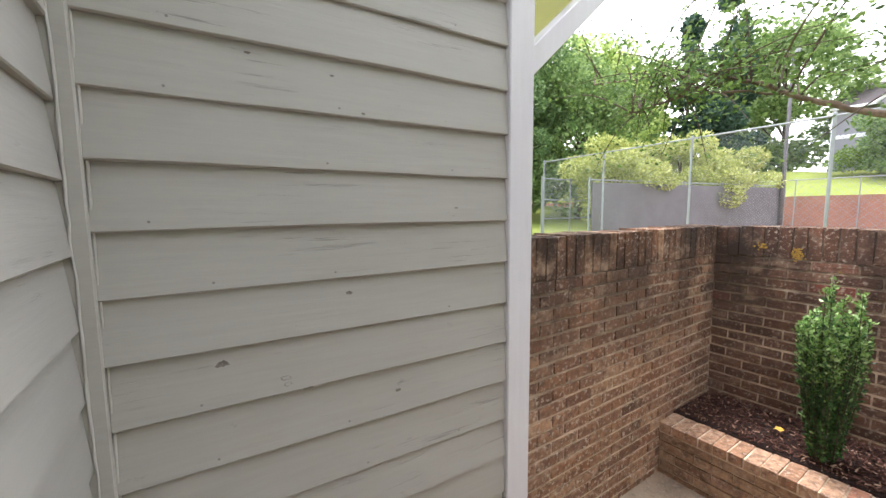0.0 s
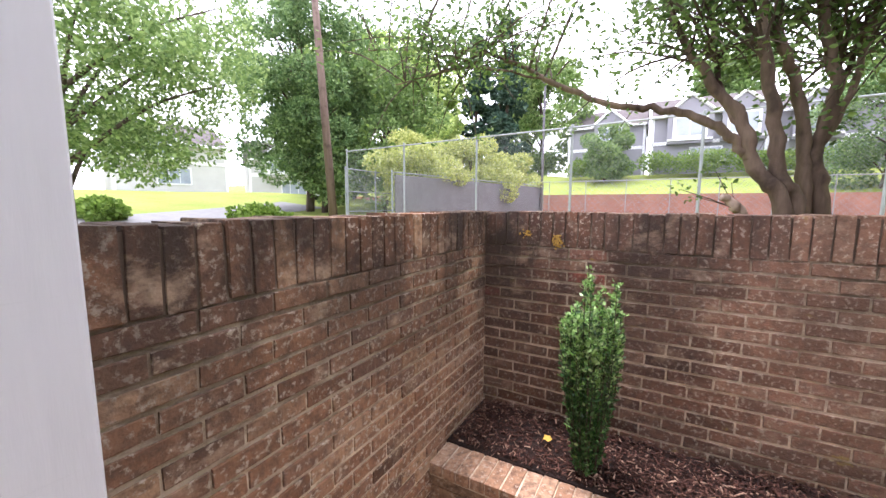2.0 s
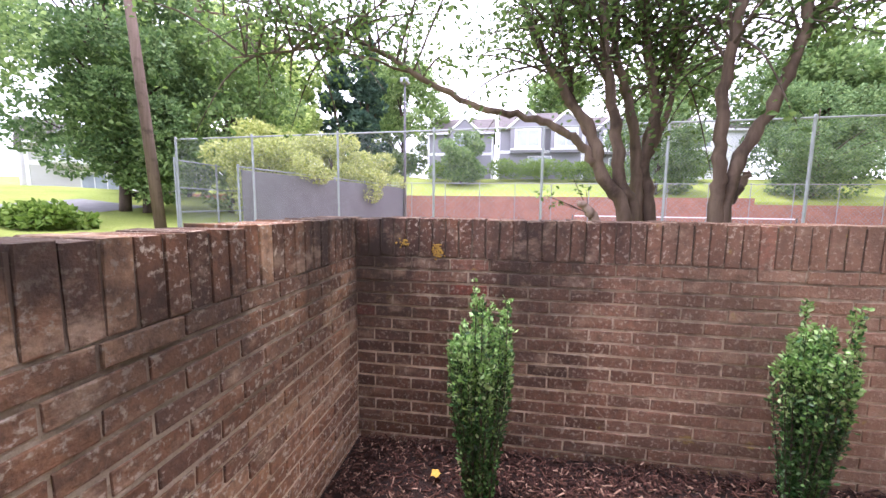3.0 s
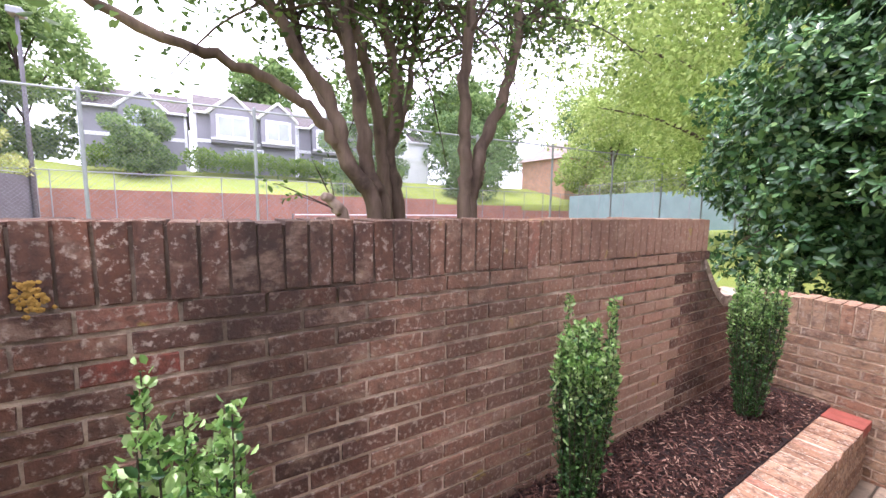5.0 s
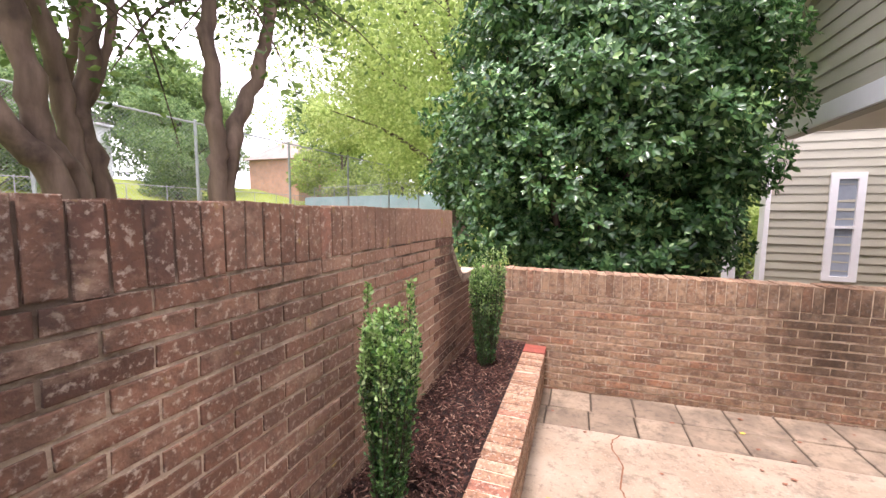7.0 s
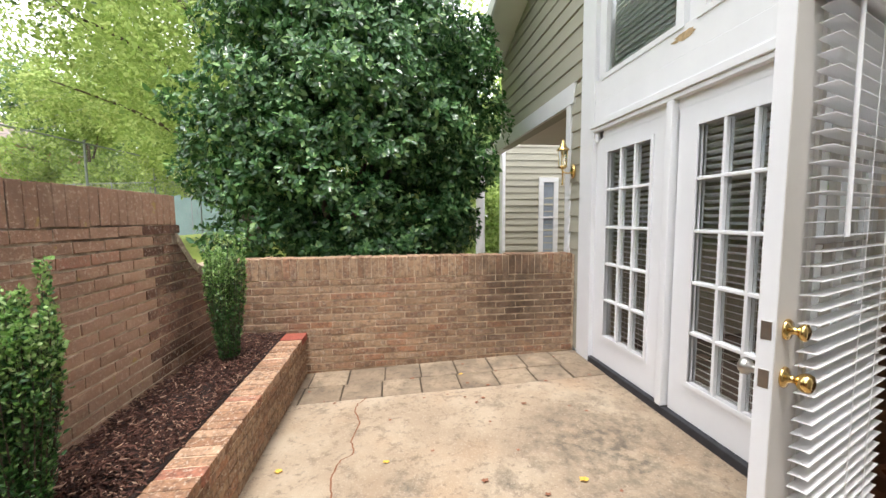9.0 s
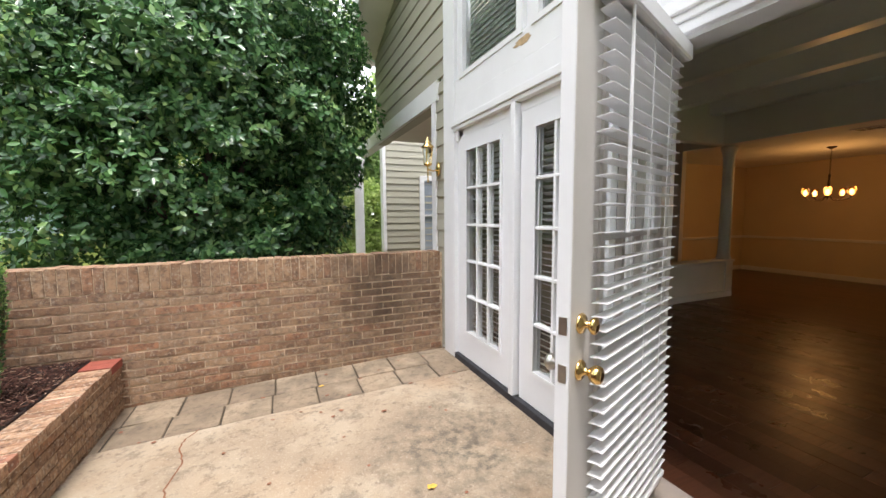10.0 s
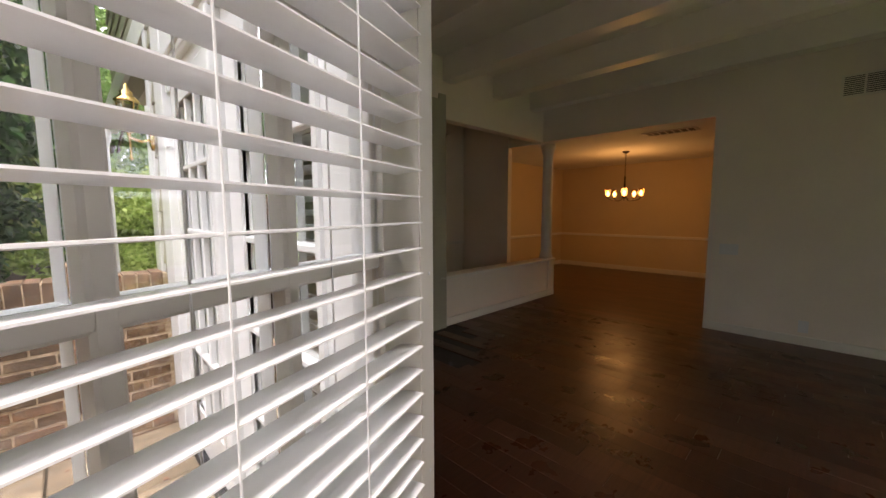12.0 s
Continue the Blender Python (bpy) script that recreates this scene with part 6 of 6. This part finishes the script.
for i in range(330):
    f = rng.uniform(0, 1)
    z = 0.80 + 5.3 * f ** 1.1
    rad = 1.68 * (0.80 + 0.35 * math.sin(math.pi * min(1, f * 1.25))) * (1 - max(0, f - 0.55) * 1.1)
    a = rng.uniform(0, 6.28)
    rr = rad * math.sqrt(rng.uniform(0.03, 1.0))
    cs.append((HX + rr * math.cos(a) * (0.97 if math.cos(a) > 0 else 1.12), HY + rr * math.sin(a) * 0.68, z, rng.uniform(0.22, 0.46)))


def hem(q):
    return q[:, 2] > 0.50 + 0.18 * np.sin(q[:, 0] * 4) + np.maximum(0, 1.3 - q[:, 0]) * 0.45


# whorls of leaves at the twig ends, over a darker inner mass
p, d = crown_points(rng, cs, 22000, 0.72)
keep = hem(p)
p, d = p[keep], d[keep]
axis = d + np.stack([(p[:, 0] - HX) * 0.5, (p[:, 1] - HY) * 0.6, np.full(len(p), 0.75)], 1)
axis /= np.linalg.norm(axis, axis=1, keepdims=True)
side = np.cross(axis, rng.normal(size=axis.shape))
side /= np.linalg.norm(side, axis=1, keepdims=True)
third = np.cross(axis, side)
tips, ways, ups = [], [], []
for i in range(7):
    a = i * 0.9 + rng.normal(0, 0.2, (len(p), 1))
    out = side * np.cos(a) + third * np.sin(a)
    tips.append(p + out * 0.008 - axis * (0.006 * i))
    ways.append(out + axis * (0.75 - 0.12 * i) + rng.normal(0, 0.12, p.shape))
    ups.append(axis)
tips, ways, ups = np.concatenate(tips), np.concatenate(ways), np.concatenate(ups)
child("crown", leaves("crown", tips, ways, 0.07, 0.44, M_holly, rng, fold=0.14, facing=ups), holly, "glossy dark leaves with paler tips")
p, d = crown_points(rng, cs, 24000, 0.2)
p = p[hem(p)]
child("inner_foliage", leaves("inner_foliage", p, rng.normal(size=p.shape), 0.095, 0.5, M_holly, rng), holly)


# ---- houses ----
def house_unit(name, x, y, w, zb, zeave, zridge, label, gables, mat):
    """Two-storey row house: walls, roof, and front gables with white trim and windows; front faces -x."""
    t = thing(name, (x, y, zb), label, "house", "row houses")
    part("wall", boxed(x, x + 9, y - w / 2, y + w / 2, zb - 3.0, zeave), mat, t)
    bm = bmesh.new()
    o = 0.5
    vs = [bm.verts.new(p) for p in ((x - o, y - w / 2 - 0.2, zeave - 0.1), (x - o, y + w / 2 + 0.2, zeave - 0.1), (x + 4.5, y + w / 2 + 0.2, zridge), (x + 4.5, y - w / 2 - 0.2, zridge), (x + 9.5, y - w / 2 - 0.2, zeave - 0.1), (x + 9.5, y + w / 2 + 0.2, zeave - 0.1))]
    for f in ((0, 1, 2, 3), (3, 2, 5, 4), (0, 3, 4), (1, 5, 2), (0, 4, 5, 1)):
        bm.faces.new([vs[q] for q in f])
    part("roof", bm, M_hroof, t)
    part("gutter", boxed(x - o - 0.08, x - o, y - w / 2 - 0.2, y + w / 2 + 0.2, zeave - 0.28, zeave - 0.06, 0.02), M_hwhite, t)
    part("belt_board", boxed(x - 0.06, x, y - w / 2, y + w / 2, zb + 2.6, zb + 2.95, 0.01), M_hwhite, t)
    for yy in (y - w / 2, y + w / 2):
        part("corner_board", boxed(x - 0.06, x, yy - 0.12, yy + 0.12, zb - 1, zeave - 0.1, 0.01), M_hwhite, t)
    for gy, gw in gables:
        g = part("gable", boxed(x - 0.9, x, gy - gw / 2, gy + gw / 2, zb + 2.6, zeave), mat, t)
        bm = bmesh.new()
        gz = zeave + gw * 0.42
        vs = [bm.verts.new(p) for xx in (x - 1.0, x + 3.5) for p in ((xx, gy - gw / 2 - 0.3, zeave - 0.12), (xx, gy, gz + 0.2), (xx, gy + gw / 2 + 0.3, zeave - 0.12), (xx, gy, gz - 0.05))]
        for f in ((0, 1, 5, 4), (1, 2, 6, 5), (0, 3, 1), (1, 3, 2), (0, 4, 7, 3), (3, 7, 6, 2)):
            bm.faces.new([vs[q] for q in f])
        part("gable_roof", bm, M_hroof, t)
        bm = bmesh.new()
        vs = [bm.verts.new(p) for p in ((x - 0.92, gy - gw / 2, zeave - 0.05), (x - 0.92, gy + gw / 2, zeave - 0.05), (x - 0.92, gy, gz - 0.1), (x - 0.7, gy - gw / 2, zeave - 0.05), (x - 0.7, gy + gw / 2, zeave - 0.05), (x - 0.7, gy, gz - 0.1))]
        for f in ((0, 1, 2), (5, 4, 3), (0, 3, 4, 1), (1, 4, 5, 2), (2, 5, 3, 0)):
            bm.faces.new([vs[q] for q in f])
        part("pediment", bm, mat, t)
        for sg in (-1, 1):
            bm = bmesh.new()
            p0, p1 = Vector((x - 1.03, gy + sg * (gw / 2 + 0.3), zeave - 0.2)), Vector((x - 1.03, gy, gz + 0.12))
            tube(bm, [p0, p1], [0.14, 0.14], 4)
            part("rake_board", bm, M_hwhite, t)
        win = part("window", boxed(x - 1.0, x - 0.9, gy - gw * 0.38, gy + gw * 0.38, zb + 3.1, zeave - 0.25, 0.02), M_hwhite, t, "white framed window")
        half_w = gw * 0.38 - 0.2
        for k3 in range(2):
            a = gy - half_w + k3 * half_w
            part("pane", boxed(x - 1.03, x - 1.0, a + 0.05, a + half_w - 0.05, zb + 3.35, zeave - 0.5), M_hglass, win)
        part("sill", boxed(x - 1.08, x - 0.9, gy - gw * 0.5, gy + gw * 0.5, zb + 2.85, zb + 3.05, 0.02), M_hwhite, win)
    lw = part("window", boxed(x - 0.08, x - 0.0, y - 1.4, y + 1.4, zb + 0.6, zb + 2.3, 0.02), M_hwhite, t, "white framed lower window")
    for k3 in range(3):
        part("pane", boxed(x - 0.10, x - 0.08, y - 1.25 + k3 * 0.87, y - 0.45 + k3 * 0.87, zb + 0.75, zb + 2.15), M_hglass, lw)
    return t


HZ0 = 5.2
house_unit("row_house", 49.5, 6.2, 8.0, HZ0, HZ0 + 5.4, HZ0 + 8.0, "grey sided row house with a white trimmed gable", [(5.6, 3.4)], M_hsiding)
house_unit("row_house", 48.0, -3.4, 9.5, HZ0, HZ0 + 5.6, HZ0 + 8.2, "grey sided row house with two white trimmed gables", [(-1.9, 3.9), (-6.2, 3.4)], M_hsiding)
house_unit("row_house", 50.0, -13.0, 8.5, HZ0, HZ0 + 5.6, HZ0 + 8.0, "grey sided row house partly behind trees", [(-12.0, 3.6)], M_hsiding)
house_unit("row_house", 50.0, -22.0, 8.5, HZ0, HZ0 + 5.4, HZ0 + 7.6, "pale row house partly behind trees", [(-21.0, 3.6)], M_hwhite)
for hx, hy, rot in ((20.5, 41.0, 75), (31.0, 37.0, 60), (9.0, 45, 85)):
    z0 = ground_z(hx, hy)
    u = house_unit("lawn_house", 0, 0, 9.0, 0, 4.6, 7.0, "pale sided house across the lawn", [(1.5, 3.6)], M_hpale)
    u.matrix_basis = pose(hx, hy, z0, 0, 0, rot)
bh = thing("brick_house", (44, -45, 2.5), "orange brick house with a pale hipped roof", "house")
part("wall", boxed(41, 50, -50, -41, -1, 7.7), M_hbrick, bh)
bm = bmesh.new()
vs = [bm.verts.new(p) for p in ((40.4, -50.6, 7.7), (50.6, -50.6, 7.7), (50.6, -40.4, 7.7), (40.4, -40.4, 7.7), (45.5, -47, 10.9), (45.5, -44, 10.9))]
for f in ((0, 1, 4), (1, 2, 5, 4), (2, 3, 5), (3, 0, 4, 5), (0, 3, 2, 1)):
    bm.faces.new([vs[q] for q in f])
part("roof", bm, plain("pale_roof", (0.30, 0.24, 0.215), 0.9, vary=0.15, scale=1.0), bh)
for yy, zz in ((-47.5, 3.2), (-43.4, 3.2), (-43.4, 5.6)):
    win = part("window", boxed(40.9, 41.0, yy - 0.6, yy + 0.6, zz, zz + 1.5, 0.02), M_hwhite, bh)
    part("pane", boxed(40.87, 40.9, yy - 0.5, yy + 0.5, zz + 0.1, zz + 1.4), M_hglass, win)

bh.matrix_basis = Matrix.Translation((43, -47.6, 3.9))
# parked cars beyond the fence
def car(x, y, rot, mat, label):
    z0 = ground_z(x, y)
    t = thing("parked_car", (0, 0, 0), label, "car", "parked cars")
    bm = boxed(-2.2, 2.2, -0.88, 0.88, 0.3, 0.85, 0.12, 2)
    part("body", bm, mat, t, smooth=False)
    bm = boxed(-1.5, 1.2, -0.78, 0.78, 0.85, 1.42, 0.16, 2)
    part("cabin", bm, M_hglass, t)
    for sx in (-1.35, 1.35):
        for sy in (-0.85, 0.85):
            bm = bmesh.new()
            spun(bm, [(0.33, -0.1), (0.33, 0.1)], (sx, sy, 0.33), 16, Matrix.Rotation(radians(90), 4, "X"))
            part("wheel", bm, M_black, t)
    t.matrix_basis = pose(x, y, z0, 0, 0, rot)
    return t


car(24.0, 23.6, 10, plain("white_car_paint", (0.7, 0.7, 0.72), 0.2, vary=0.03), "white parked car by the fence")
car(29.5, 27.0, 10, plain("dark_car_paint", (0.05, 0.05, 0.06), 0.2, vary=0.03), "dark parked car by the drive")

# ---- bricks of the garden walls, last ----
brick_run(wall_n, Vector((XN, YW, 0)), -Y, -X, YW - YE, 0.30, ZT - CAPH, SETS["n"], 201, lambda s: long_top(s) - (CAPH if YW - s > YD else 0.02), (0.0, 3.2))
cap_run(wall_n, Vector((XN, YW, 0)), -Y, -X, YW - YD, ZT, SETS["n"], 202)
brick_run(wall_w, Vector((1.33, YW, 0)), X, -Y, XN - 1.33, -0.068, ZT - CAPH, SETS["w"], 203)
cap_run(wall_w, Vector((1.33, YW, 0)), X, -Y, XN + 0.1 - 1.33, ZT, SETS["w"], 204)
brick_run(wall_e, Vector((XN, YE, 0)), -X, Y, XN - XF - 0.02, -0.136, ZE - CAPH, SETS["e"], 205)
cap_run(wall_e, Vector((XN, YE, 0)), -X, Y, XN - XF - 0.02, ZE, SETS["e"], 206)
bm = bmesh.new()
prev = None
for i in range(15):
    y = YD + 0.004 - 0.41 * i / 14
    zt = long_top(YW - y - 0.004) if i else 1.30
    ring = [bm.verts.new(p) for p in ((XN - 0.004, y, zt - 0.07), (XN - 0.004, y, zt + 0.004), (XN + 0.208, y, zt + 0.004), (XN + 0.208, y, zt - 0.07))]
    if prev:
        for q in range(4):
            bm.faces.new((prev[q], prev[(q + 1) % 4], ring[(q + 1) % 4], ring[q]))
    else:
        bm.faces.new(ring)
    prev = ring
bm.faces.new(prev[::-1])
part("curved_coping", bm, mortar_mat("coping_mortar", (0.42, 0.33, 0.25), 0.0), wall_n, "curved mortar coping at the step")
# planter: header cap and stretcher face
cap_set = [brick_mesh("cap_brick", 0.0665, 0.205, 0.058, 40 + s, M_brick_cap) for s in range(5)]
face_set = [brick_mesh("brick", 0.1975, 0.06, 0.0575, 60 + s, M_brick_e) for s in range(5)]
red_end = brick_mesh("cap_brick", 0.20, 0.205, 0.059, 70, M_brick_red)
rng = np.random.default_rng(207)
total = YW - YE - 0.22
nn = int(total / 0.0745)
for i in range(nn):
    at = Vector((XP - 0.012, YW - (i + 0.5) * total / nn, ZP - 0.03 + rng.normal(0, 0.002)))
    lay(planter, cap_set[int(rng.integers(5))], "cap_brick", at, -Y, -X, 1, 1, rng)
lay(planter, red_end, "cap_brick", Vector((XP - 0.012, YE + 0.11, ZP - 0.03)), -Y, -X, 1, 1, rng)
brick_run(planter, Vector((XP, YW, 0)), -Y, -X, YW - YE, -0.136, ZP - 0.06, (face_set, None), 208)

# ---- orange lichen on the cap bricks near the corner ----
rng = np.random.default_rng(93)
M_lichen = plain("orange_lichen", (0.42, 0.25, 0.05), 0.95, vary=0.35, scale=60, bump=0.002)
for y, z, sy, sz, n in ((0.965, 1.405, 0.022, 0.036, 46), (1.145, 1.44, 0.030, 0.024, 16)):
    bm = bmesh.new()
    for i in range(n):
        cy, cz, r = y + rng.normal(0, sy * 0.6), z + rng.normal(0, sz * 0.6), rng.uniform(0.003, 0.010)
        hub = bm.verts.new((XN - 0.0065, cy, cz))
        ring = [bm.verts.new((XN - 0.003, cy + r * math.cos(a) * rng.uniform(0.6, 1.2), cz + r * math.sin(a) * rng.uniform(0.6, 1.2))) for a in (2 * math.pi * q / 7 for q in range(7))]
        for q in range(7):
            bm.faces.new((hub, ring[q], ring[(q + 1) % 7]))
    tagged(part("lichen", bm, M_lichen, wall_n, "orange lichen crust"), kind="stuff")
